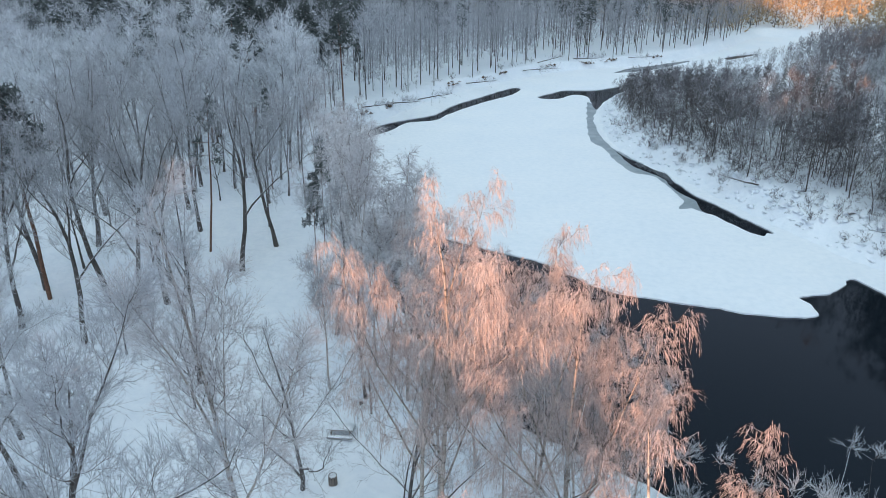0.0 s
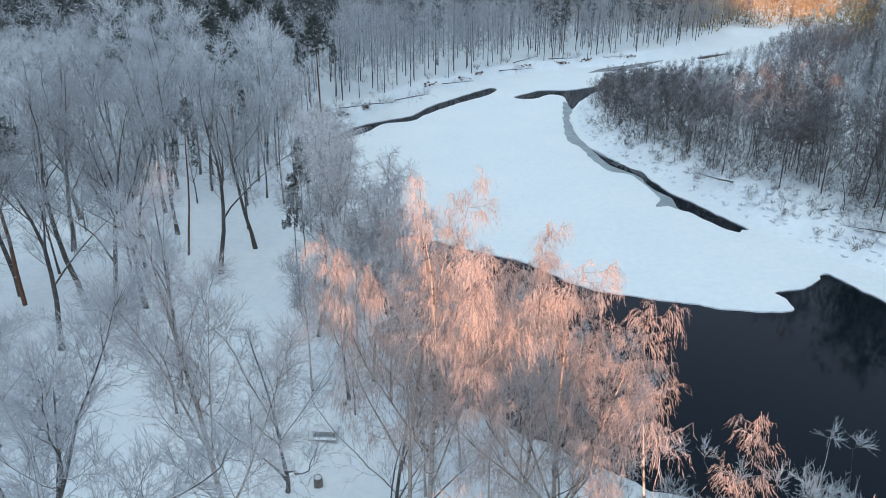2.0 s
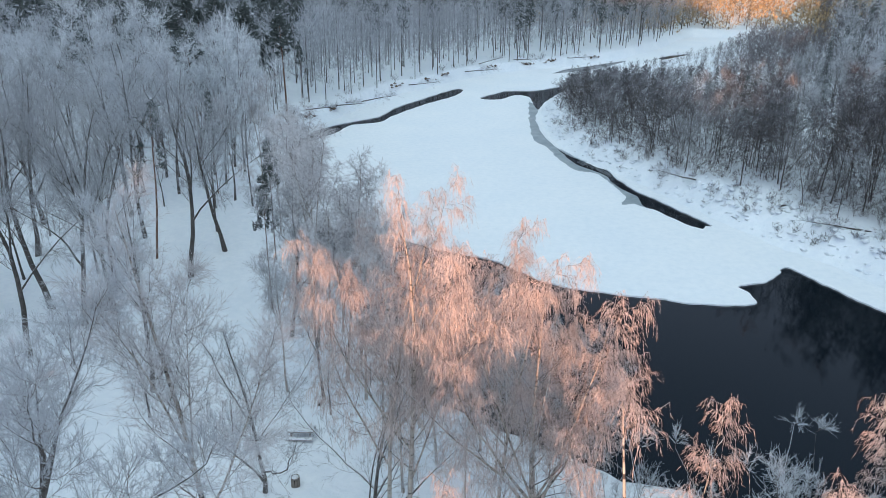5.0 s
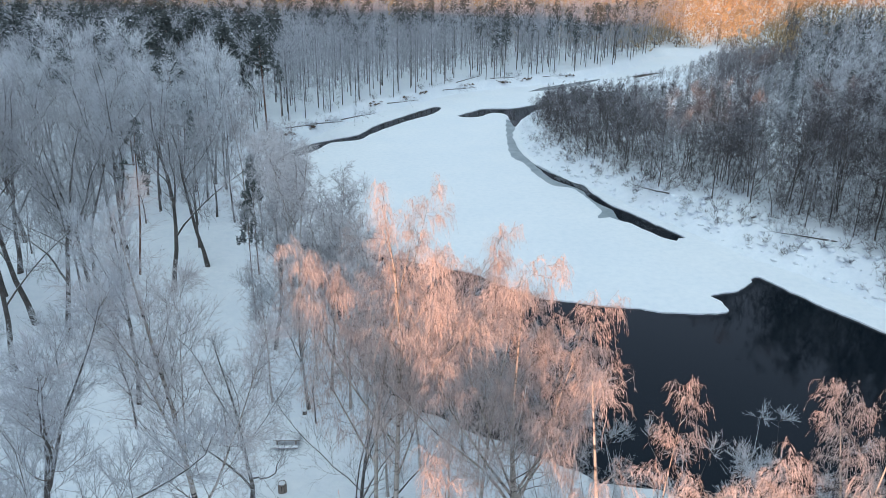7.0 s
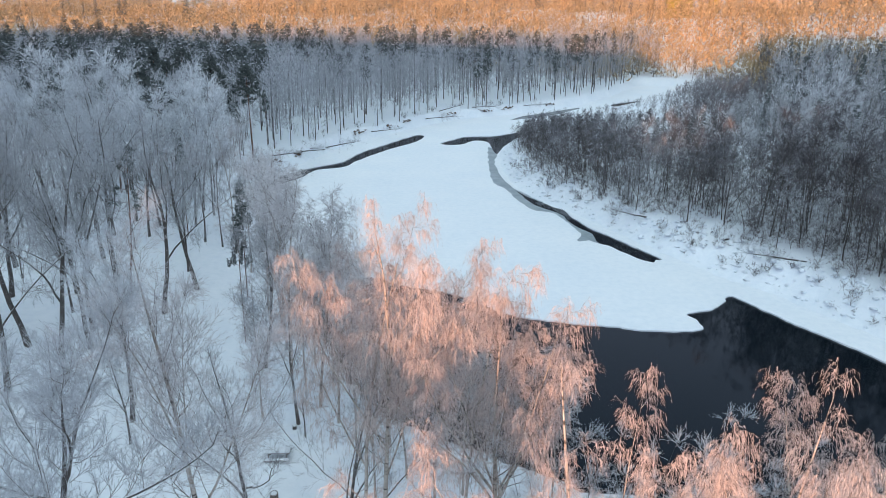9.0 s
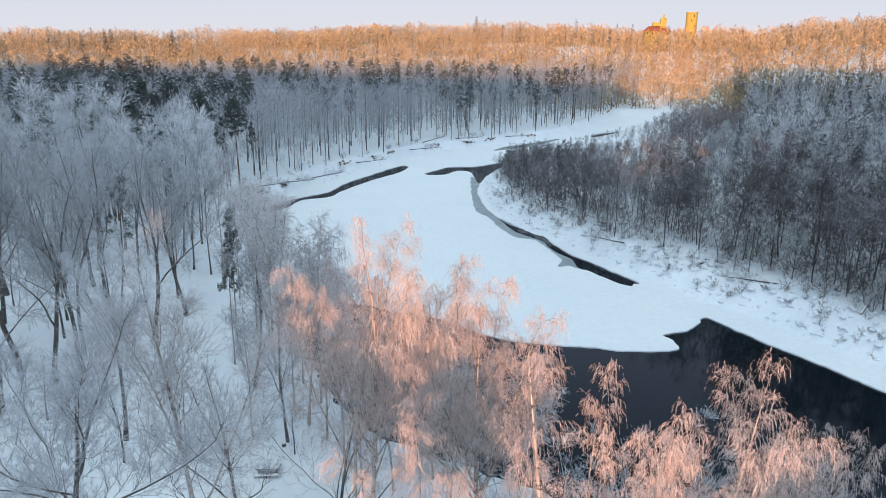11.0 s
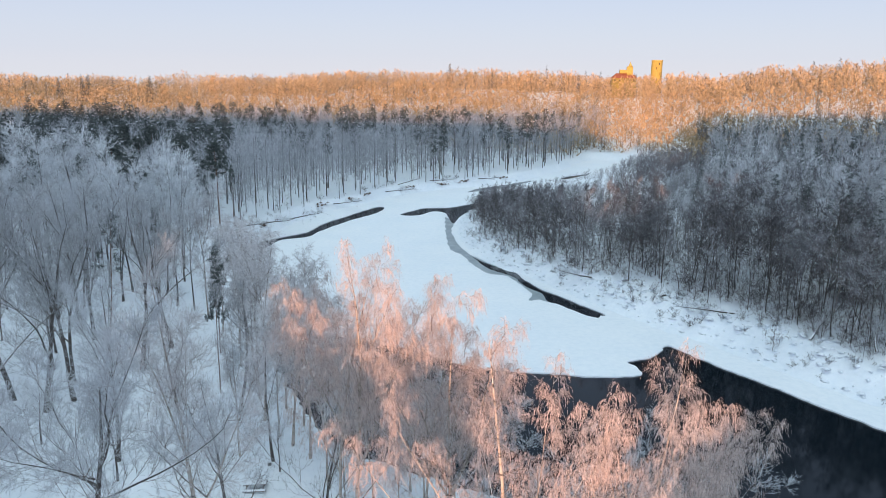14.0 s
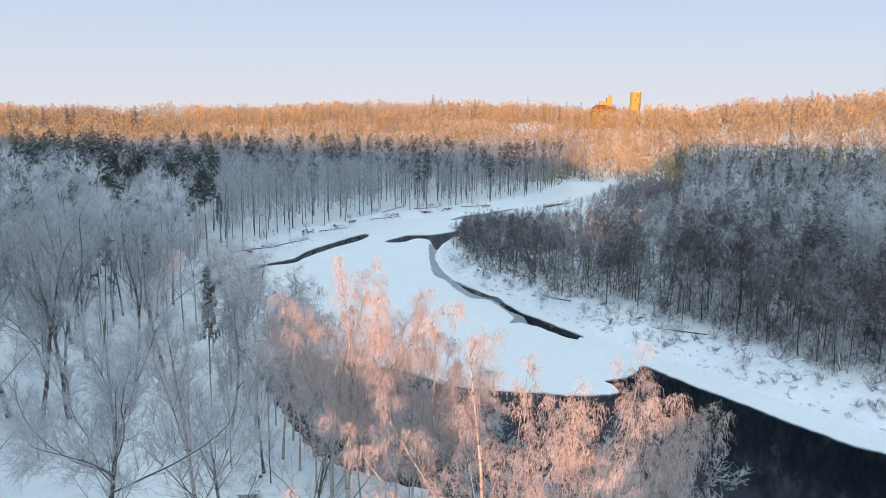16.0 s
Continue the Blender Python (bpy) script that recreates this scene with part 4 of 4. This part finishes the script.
def far_conifer(seed, height, twigs, spruce):
    rng = np.random.default_rng(seed)
    B = Build()
    B.spikes([(0, 0, -0.3)], [(0, 0, 1)], height, 0.2, slot=0, rng=rng)
    u = rng.uniform(0, 1, twigs)
    lo = 0.12 if spruce else 0.5
    z = height * (lo + (0.97 - lo) * u)
    rad = (height * 0.16 * (1 - u) + 0.2) if spruce else 2.4 * np.sin(math.pi * (0.12 + 0.8 * u))
    az = rng.uniform(0, 6.283, twigs)
    k = rad * rng.uniform(0.1, 0.7, twigs)
    p = np.column_stack([np.cos(az) * k, np.sin(az) * k, z])
    d = np.column_stack([np.cos(az), np.sin(az), rng.uniform(-0.6, 0.9, twigs)]) + rng.normal(0, 0.35, (twigs, 3))
    slivers(B, p, d, 0.4 * rad + 0.5, 0.24, 0.1, rng, 2)
    s = rng.integers(0, twigs, max(3, twigs // 40))
    B.spikes(p[s] + (0, 0, 0.3), d[s] * (1, 1, 0.1), 0.9, 0.2, slot=3, rng=rng)
    return B.arrays()


def wood_stuff(name, label, xs, ys, pick, materials, seed, size=(0.8, 1.15), most=lambda x, y: 9.0):
    r = np.random.default_rng(seed)
    zs = ground(xs, ys)
    V, F, S, n_ = [], [], [], 0
    for x, y, z in zip(xs, ys, zs):
        v, f, s = pick(r, x, y)
        a_, k = r.uniform(0, 6.283), min(r.uniform(*size), most(x, y))
        ca, sa = math.cos(a_) * k, math.sin(a_) * k
        V.append(np.column_stack([v[:, 0] * ca - v[:, 1] * sa + x, v[:, 0] * sa + v[:, 1] * ca + y, v[:, 2] * k + z]))
        F.append(f + n_)
        S.append(s)
        n_ += len(v)
    B = Build()
    B.v, B.f, B.m = V, F, S
    return tagged(new(name, B.mesh(name, materials, smooth=False)), label, "woods", kind="stuff")


FAR = [far_tree(200 + i, 19, 0.15, 300, 4.6, 1.3, 0.095, 0.3, 14) for i in range(6)]
FULL = [far_tree(205 + i, 19, 0.15, 560, 4.4, 1.15, 0.065, 0.30, 18) for i in range(4)]
FAR_PINE = [far_conifer(210 + i, 21, 200, False) for i in range(3)]
FAR_SPRUCE = [far_conifer(215 + i, 19, 200, True) for i in range(3)]
HILL_TREE = [far_tree(220 + i, 13, 0.13, 160, 5.4, 1.35, 0.2, 0.04, 16, 0.5) for i in range(6)]
HILL_CON = [far_conifer(230 + i, 14, 60, True) for i in range(3)]
STUFF = [BARK, FROST, NEEDLES, CLUMP_SNOW]


# same trees in the darker twig slot, shade put into the far woods' colour
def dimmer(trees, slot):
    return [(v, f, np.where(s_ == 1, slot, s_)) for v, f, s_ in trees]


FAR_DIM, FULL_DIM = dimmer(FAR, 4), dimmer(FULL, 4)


def pine_share(x, y):
    """Pines stand in groups on the flat, few near the hill's foot."""
    g = float(wave(np.array(x), np.array(y), 70, 5))
    return 0.12 if y > 315 else float(np.clip(0.38 + 0.75 * g, 0.06, 0.85)) if x < -45 and y > 150 else 0.3 if y > 262 else 0.08


xs, ys = scatter(-330, 110, 146, 420, 6.0, 11, lambda x, y: left_wood(x, y) & (np.hypot(x, y) < 425) & ((y < 340) | (np.sin(x * 12.9898 + y * 78.233) > 0.0)))
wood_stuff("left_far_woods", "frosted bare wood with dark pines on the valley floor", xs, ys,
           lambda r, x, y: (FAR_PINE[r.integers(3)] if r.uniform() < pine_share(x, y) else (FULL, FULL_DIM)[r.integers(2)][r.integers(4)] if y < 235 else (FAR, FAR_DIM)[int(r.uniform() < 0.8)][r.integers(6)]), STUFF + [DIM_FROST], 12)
xs, ys = scatter(-330, -110, 90, 146, 7.0, 15, left_wood)
wood_stuff("left_side_woods", "frosted bare wood beside the meadow", xs, ys, lambda r, x, y: FAR[r.integers(6)], STUFF, 16)
FAR_DARK = [(v, f, np.where(s_ == 1, 4, s_)) for v, f, s_ in (far_tree(240 + i, 16, 0.15, 300, 3.8, 1.2, 0.085, 0.15, 14) for i in range(4))]
LOW = [(v, f, np.where(s_ == 1, 4, s_)) for v, f, s_ in (far_tree(250 + i, 8, 0.10, 240, 2.9, 0.9, 0.06, 0.05, 12, 0.5) for i in range(4))]


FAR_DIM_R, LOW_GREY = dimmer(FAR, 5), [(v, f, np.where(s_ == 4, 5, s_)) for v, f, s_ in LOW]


def river_flat(x, y):
    """The low thicket on the inside of the bend."""
    return (y > 186) & (x + 0.35 * (260 - y) < 118)


xs, ys = scatter(14, 150, 186, 330, 3.7, 17, lambda x, y: right_wood(x, y) & (distance(x, y, RB) > 3) & river_flat(x, y))
wood_stuff("river_thicket", "low bare thicket on the inside of the river bend", xs, ys, lambda r, x, y: (LOW, LOW_GREY)[int(r.uniform() < 0.4)][r.integers(4)], STUFF + [DARK_TWIG, GREY_TWIG], 18, (0.5, 1.1), lambda x, y: canopy(x, y) / 7.5)
xs, ys = scatter(50, 400, 60, 400, 5.0, 13, lambda x, y: (right_wood(x, y) | ((x > 100) & in_view(x, y))) & ~inside(x, y, RIVER) & (distance(x, y, LB) > 5) & ~river_flat(x, y) & ((distance(x, y, RB) > 60) | (y > 188)) & (distance(x, y, RB) > 5) & (np.hypot(x, y) < np.where(np.arctan2(x, y) > 0.38, 385, 345)))


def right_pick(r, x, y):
    # farther trees get darker twig colours, standing in for the hillside's shade
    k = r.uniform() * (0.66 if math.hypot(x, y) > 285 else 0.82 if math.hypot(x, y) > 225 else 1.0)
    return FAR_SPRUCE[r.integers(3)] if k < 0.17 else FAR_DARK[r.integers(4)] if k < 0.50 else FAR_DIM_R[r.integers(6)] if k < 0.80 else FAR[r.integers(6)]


BRUSH = [(v, f, np.where(s_ == 1, 4, s_)) for v, f, s_ in (far_tree(260 + i, 3.4, 0.03, 110, 1.7, 0.7, 0.028, 0.05, 10, 0.5) for i in range(4))]
bx, by = scatter(16, 120, 52, 195, 2.3, 19, lambda x, y: bank_band(5.5, 34)(x, y) & (distance(x, y, RB) > np.where(y > 112, 3.0, 7.5) + 2.5 * wave(x, y, 17, 3)))
wood_stuff("bank_brush", "dense bare brush under the far bank's trees", bx, by, lambda r, x, y: BRUSH[r.integers(4)], STUFF + [DARK_TWIG], 20, (0.5, 1.25))
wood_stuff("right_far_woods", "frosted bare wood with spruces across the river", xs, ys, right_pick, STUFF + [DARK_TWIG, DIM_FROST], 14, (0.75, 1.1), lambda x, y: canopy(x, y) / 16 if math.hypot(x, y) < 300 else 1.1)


def hill_zone(x, y):
    r_, az = np.hypot(x, y), np.degrees(np.arctan2(x, y))
    a_, foot, top = (np.array(c) for c in zip(*HILL))
    f = np.interp(az, a_, foot)
    return in_view(x, y) & (r_ > f - 18) & (r_ < f + 222) & (distance(x, y, LB) > 6) & ~inside(x, y, RIVER) & (y > 120)


def off_castle(x, y):
    ok = np.ones(np.shape(x), bool)
    for cx, cy, w in ((183.5, 514.0, 6.5), (157, 500, 9)):
        r_ = math.hypot(cx, cy)
        along, side = (x * cx + y * cy) / r_, np.abs(x * cy - y * cx) / r_
        ok &= ~((side < w) & (along > r_ - 20) & (along < r_ + 9))
    return ok


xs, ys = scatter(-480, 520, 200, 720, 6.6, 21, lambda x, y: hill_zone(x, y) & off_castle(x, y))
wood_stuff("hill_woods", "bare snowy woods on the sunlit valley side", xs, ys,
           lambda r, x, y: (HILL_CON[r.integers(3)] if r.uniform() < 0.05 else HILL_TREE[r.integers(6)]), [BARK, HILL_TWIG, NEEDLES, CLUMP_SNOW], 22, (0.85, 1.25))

# unseen scrub added along the ridge crest to break up its shadow edge
def ridge_trees():
    r = np.random.default_rng(24)
    u, v = r.uniform(-60, 60, 220), r.uniform(-260, -196, 220)
    zs = np.interp(u, *(np.array(c) for c in zip(*RIDGE))) - 2.0
    B = Build()
    V, F, S, n_ = [], [], [], 0
    for k in range(220):
        tv, tf, ts = HILL_TREE[k % 6]
        V.append(tv * r.uniform(0.12, 0.3) + (u[k] * SUN_Y + v[k] * SUN_X, -u[k] * SUN_X + v[k] * SUN_Y, zs[k]))
        F.append(tf + n_)
        S.append(ts)
        n_ += len(tv)
    B.v, B.f, B.m = V, F, S
    tagged(new("ridge_scrub", B.mesh("ridge_scrub", [BARK, HILL_TWIG], smooth=False)), "unseen bare scrub added to roughen the ridge's shadow", "scrub", kind="stuff")


ridge_trees()


# ---- castle on the far hill ----
def box(B, lo, hi, slot=0, top=None):
    """A block; top shrinks its upper face."""
    (x0, y0, z0), (x1, y1, z1) = lo, hi
    k = top or 0.0
    v = [(x0, y0, z0), (x1, y0, z0), (x1, y1, z0), (x0, y1, z0), (x0 + k, y0 + k, z1), (x1 - k, y0 + k, z1), (x1 - k, y1 - k, z1), (x0 + k, y1 - k, z1)]
    B.add(v, [(0, 2, 1), (0, 3, 2), (4, 5, 6), (4, 6, 7), (0, 1, 5), (0, 5, 4), (1, 2, 6), (1, 6, 5), (2, 3, 7), (2, 7, 6), (3, 0, 4), (3, 4, 7)], slot)
    return B


def brick_material(name, lo, hi):
    m, nt, b = mat(name, 0.85)
    n = noise_node(nt, 0.6, 6)
    r = ramp(nt, n.outputs["Fac"], [(0.3, lo), (0.7, hi)])
    co = nt.nodes.new("ShaderNodeTexCoord")
    br = nt.nodes.new("ShaderNodeTexBrick")
    br.inputs["Scale"].default_value = 2.0
    br.inputs["Color1"].default_value, br.inputs["Color2"].default_value, br.inputs["Mortar"].default_value = (1, 1, 1, 1), (0.8, 0.8, 0.8, 1), (0.6, 0.6, 0.6, 1)
    nt.links.new(co.outputs["Object"], br.inputs["Vector"])
    nt.links.new(mix(nt, 1.0, r.outputs[0], br.outputs["Color"], "MULTIPLY"), b.inputs["Base Color"])
    bump(nt, b, br.outputs["Fac"], 0.3, 0.02)
    return m


BRICK = brick_material("castle_brick", (0.36, 0.28, 0.06), (0.48, 0.38, 0.10))
ROOF = brick_material("roof_tiles", (0.22, 0.07, 0.04), (0.34, 0.12, 0.06))
DARK, nt, b = mat("dark_opening", 0.9)
b.inputs["Base Color"].default_value = (0.02, 0.018, 0.016, 1)

TOWER = (183.5, 514.0)
tz = 34.7
tower = thing("castle_tower", pose(*TOWER, tz), "tall plain yellow castle tower with flat top", "tower")
B = Build()
B.tube([(0, 0, -12), (0, 0, 0.6), (0, 0, 0.7), (0, 0, 18.0), (0, 0, 18.05), (0, 0, 18.9)], [4.1, 4.1, 3.85, 3.8, 3.95, 3.95], 32)
put_part("wall", B.mesh("tower_wall", [BRICK], smooth=False), tower)
B = Build()
B.tube([(0, 0, 18.7), (0, 0, 19.0), (0, 0, 19.1)], [3.7, 3.6, 0.4], 32)
put_part("roof", B.mesh("tower_roof", [SNOW]), tower, "flat snowy tower top")
slit = box(Build(), (-0.3, -0.12, 0), (0.3, 0.12, 1.5), top=0.05).mesh("slit", [DARK], smooth=False)
for k, zz in ((-0.2, 5), (0.35, 9), (-0.35, 12.5), (0.1, 15.6)):
    o = put_part("window", slit, tower, "narrow dark window")
    o.matrix_basis = pose(0, 0, 0, 0, 0, math.degrees(k)) @ pose(0, -3.86, zz)

hall = thing("castle_hall", pose(157, 500, 39.4, 0, 0, -8), "low castle hall, red roof, yellow turret with spire", "castle building")
B = box(Build(), (-9, -4, -14), (7, 4, 1.6))
put_part("wall", B.mesh("hall_wall", [BRICK], smooth=False), hall)
B = Build()
B.add([(-9.5, -4.5, 1.6), (7.5, -4.5, 1.6), (7.5, 4.5, 1.6), (-9.5, 4.5, 1.6), (-6.5, 0, 4.6), (4.5, 0, 4.6), (7.5, -4.5, 1.3), (-9.5, -4.5, 1.3), (7.5, 4.5, 1.3), (-9.5, 4.5, 1.3)],
      [(0, 1, 5), (0, 5, 4), (2, 3, 4), (2, 4, 5), (1, 2, 5), (3, 0, 4), (7, 6, 1), (7, 1, 0), (8, 9, 3), (8, 3, 2)])
put_part("roof", B.mesh("hall_roof", [ROOF], smooth=False), hall, "red tiled hipped roof")
B = box(Build(), (0.6, -1.9, 2.0), (4.6, 1.9, 9.2), top=0.1)
box(B, (-4.4, -1.7, 4.6), (0.7, 1.7, 7.0), top=0.3)
put_part("turret", B.mesh("hall_turret", [BRICK], smooth=False), hall, "yellow brick turret and gallery")
B = Build()
B.tube([(2.9, 0, 9.15), (2.9, 0, 9.5), (2.9, 0, 12.4)], [2.2, 1.2, 0.08], 8)
put_part("spire", B.mesh("hall_spire", [BRICK], smooth=False), hall)
win = box(Build(), (-0.4, -0.1, 0), (0.4, 0.1, 1.2), top=0.06).mesh("hall_window", [DARK], smooth=False)
for k in range(5):
    o = put_part("window", win, hall, "dark window opening")
    o.matrix_basis = pose(-7.5 + 3.2 * k, -4.02, -0.6)

# ---- picnic table and litter bin on the meadow ----
def plank(B, lo, hi, slot=0):
    return box(B, lo, hi, slot, 0.012)


gz = float(ground(np.array([-10.0]), np.array([44.3]))[0])
table = thing("picnic_table", pose(-10.0, 44.3, gz, 0, 0, 3), "weathered wooden picnic table with benches, snow on top", "picnic table")
board = plank(Build(), (-0.95, -0.07, -0.02), (0.95, 0.07, 0.025)).mesh("board", [WOOD], smooth=False)
for k in range(5):
    put_part("tabletop_board", board, table).matrix_basis = pose(0, -0.31 + 0.155 * k, 0.76)
for sgn in (-1, 1):
    for k in range(2):
        put_part("bench_board", board, table).matrix_basis = pose(0, sgn * (0.66 + 0.15 * k), 0.45)
    slab = Build()
    box(slab, (-0.93, sgn * 0.735 - 0.15, 0.475), (0.93, sgn * 0.735 + 0.15, 0.55), top=0.04)
    put_part("snow_layer", slab.mesh("bench_snow", [CLUMP_SNOW]), table, "snow lying on the bench")
slab = box(Build(), (-0.94, -0.37, 0.785), (0.94, 0.37, 0.87), top=0.05)
put_part("snow_layer", slab.mesh("table_snow", [CLUMP_SNOW]), table, "snow lying on the tabletop")
for sx in (-0.68, 0.68):
    for sgn in (-1, 1):
        B = Build()
        B.tube([(sx, sgn * 0.62, -0.25), (sx, sgn * 0.2, 0.74)], [0.05, 0.05], 4)
        put_part("leg", B.mesh("table_leg", [WOOD], smooth=False), table)
    B = plank(Build(), (sx - 0.03, -0.82, 0.36), (sx + 0.03, 0.82, 0.43))
    put_part("bench_bearer", B.mesh("bench_bearer", [WOOD], smooth=False), table)

bz = float(ground(np.array([-9.0]), np.array([38.6]))[0])
bin_ = thing("litter_bin", pose(-9.0, 38.6, bz, 0, 0, 20), "brown wooden litter bin standing in snow", "bin")
B = Build()
for k in range(10):
    a_ = k * 2 * math.pi / 10
    B2 = plank(Build(), (-0.075, -0.015, -0.05), (0.075, 0.015, 0.72)).mesh("stave", [WOOD], smooth=False) if k == 0 else B2
    o = put_part("stave", B2, bin_)
    o.matrix_basis = Matrix.Rotation(a_, 4, "Z") @ pose(0, -0.27, 0)
B.tube([(0, 0, 0.0), (0, 0, 0.6)], [0.24, 0.24], 12)
put_part("liner", B.mesh("bin_liner", [DARK]), bin_)
B = Build()
B.tube([(0, 0, 0.58), (0, 0, 0.70), (0, 0, 0.76)], [0.235, 0.22, 0.05], 12)
put_part("snow_layer", B.mesh("bin_snow", [CLUMP_SNOW]), bin_, "cap of snow")

pz = float(ground(np.array([-9.6]), np.array([47.6]))[0])
B = Build()
B.tube([(0, 0, -0.2), (0.02, 0, 0.25), (0, 0.02, 0.42), (0, 0, 0.46)], [0.2, 0.17, 0.16, 0.05], 9)
stump = thing("tree_stump", pose(-9.6, 48.6, pz), "small dark tree stump in snow", "stump")
put_part("stump", B.mesh("stump", [BARK]), stump)


# ---- the river banks: fallen trees, earth scarps, tussocks ----
def fallen(x, y, length, turn, tilt, seed, label):
    rng = np.random.default_rng(seed)
    z = float(ground(np.array([x]), np.array([y]))[0])
    ob = thing("fallen_tree", pose(x, y, z + 0.15, 0, -tilt, turn), label, "fallen tree", "fallen trees on the bank")
    t = np.linspace(0, 1, 7)
    pts = np.column_stack([t * length, np.cumsum(rng.normal(0, 0.08, 7)), np.cumsum(rng.normal(0, 0.06, 7))])
    B = Build()
    B.tube(pts, 0.17 * (1 - 0.8 * t) + 0.02, 6)
    put_part("trunk", B.mesh("fallen_trunk", [BARK]), ob)
    B = Build()
    k = 46
    i = rng.uniform(0.35, 1, k)
    p = np.column_stack([np.interp(i, t, pts[:, a_]) for a_ in range(3)])
    d = rng.normal(0, 0.6, (k, 3)) + (0.8, 0, 0.35)
    a0, m0, t0 = B.spikes(p, d, rng.uniform(0.6, 2.2, k) * length / 9, 0.03, 0, True, rng=rng)
    kk = rng.integers(0, k, 260)
    B.spikes(m0[kk] + (t0[kk] - m0[kk]) * rng.uniform(0, 1, (260, 1)), d[kk] * 0.5 + rng.normal(0, 0.5, (260, 3)), 0.7, 0.02, rng=rng)
    put_part("crown", B.mesh("fallen_crown", [FROST], smooth=False), ob)
    return ob


for k, (x, y, L, turn, tilt) in enumerate(((-31, 166, 13, -50, 12), (-27, 177, 12, -35, 16), (-29.5, 171, 9, -60, 8), (-17.5, 199, 9, -20, 10), (-3, 222, 10, -10, 6), (1, 229, 8, 10, 14),
                                           (12, 240, 9, -15, 6), (30, 250, 8, -30, 8), (-36, 158, 8, -20, 10))):
    fallen(x, y, L, turn, tilt, 300 + k, "frosted fallen tree hanging over the snowy bank")
for k, (x, y, L, turn, tilt) in enumerate(((57, 78, 7, 35, 28), (52, 90, 8, 170, 4), (44, 99, 6, 20, 3), (36, 112, 6, 150, 5), (62, 72, 5, 60, 40))):
    fallen(x, y, L, turn, tilt, 320 + k, "snow-topped fallen trunk at the thicket's edge")

for k, (x, y, w) in enumerate(((-39.2, 150, 3.2), (-36, 156, 2.4), (-20.5, 194, 3.0), (-13, 205.5, 3.6), (-8, 213, 2.6), (17, 239.5, 3.2), (25, 245, 2.6), (-31, 165, 2.0), (6, 231.5, 2.4), (41, 257, 2.6))):
    rng = np.random.default_rng(400 + k)
    B = Build()
    for q in range(9):
        z = rng.uniform(1.0, 1.9)
        blob(B, ((q / 8 - 0.5) * w * 1.6, rng.normal(0, 0.35), z), (rng.uniform(0.3, 0.7), 0.55, rng.uniform(0.2, 0.45)), rng)
    near = np.argmin(np.hypot(LB[:, 0] - x, LB[:, 1] - y))
    t = LB[min(near + 2, len(LB) - 1)] - LB[max(near - 2, 0)]
    nrm = np.array([-t[1], t[0]]) / np.hypot(*t)
    c = LB[near] + nrm * 2.0
    z0 = float(ground(np.array([c[0]]), np.array([c[1]]))[0])
    ob = thing("earth_scarp", pose(c[0], c[1], z0 - 1.35, 0, 0, math.degrees(math.atan2(t[1], t[0]))), "bare brown earth and roots in the cut bank", "bank", "cut banks")
    put_part("soil", B.mesh("soil", [EARTH], smooth=False), ob)

def hummocks():
    """Low uneven lumps of snow over grass and roots along the cut of the far bank."""
    rng = np.random.default_rng(77)
    xs, ys = scatter(14, 75, 50, 200, 0.95, 9, lambda x, y: right_wood(x, y) & (distance(x, y, RB) > 0.8) & (distance(x, y, RB) < 8.5))
    keep = rng.uniform(0, 1, len(xs)) < 0.6
    xs, ys = xs[keep], ys[keep]
    zs = ground(xs, ys)
    snow = Build()
    for x, y, z in zip(xs, ys, zs):
        w = rng.uniform(0.25, 0.75)
        blob(snow, (x, y, z - 0.05), (w, w * rng.uniform(0.6, 1.2), rng.uniform(0.15, 0.42)), rng)
    tagged(new("snow_hummocks", snow.mesh("snow_hummocks", [SNOW])), "uneven snow lumps over grass on the river bank", "snow", kind="stuff")


hummocks()
TUFT = [bare("tussock", 95 + i, DARK_TWIG, BARK, height=0.9, trunk_r=0.015, n=(2, 2, 3, 2), stems=4, lean=(10, 45), start=(0.02, 0.1), clear=0.1, bough=0.35, angle=(15, 45), lift=0.2,
             twig_len=0.3, twig_r=0.012, sprig_len=0.15, sprig_r=0.012, sides=3, light=True) for i in range(2)]
for x, y in zip(*scatter(14, 70, 55, 160, 2.6, 6, bank_band(1.2, 8))):
    if rnd.random() < 0.8:
        plant(rnd.choice(TUFT), "tussock", float(x), float(y), rnd.uniform(0.5, 1.3), rnd.uniform(0, 360), "dry grass tussock poking through snow", "grass", "tussocks on the bank")
for x, y in zip(*scatter(-45, 40, 140, 262, 3.4, 7, lambda x, y: left_wood(x, y) & (distance(x, y, LB) < 7))):
    if rnd.random() < 0.5:
        plant(rnd.choice(SHRUB), "shrub", float(x), float(y), rnd.uniform(0.25, 0.7), rnd.uniform(0, 360), "leafless shrub standing in bank snow", "shrub", "shrubs on the bank")
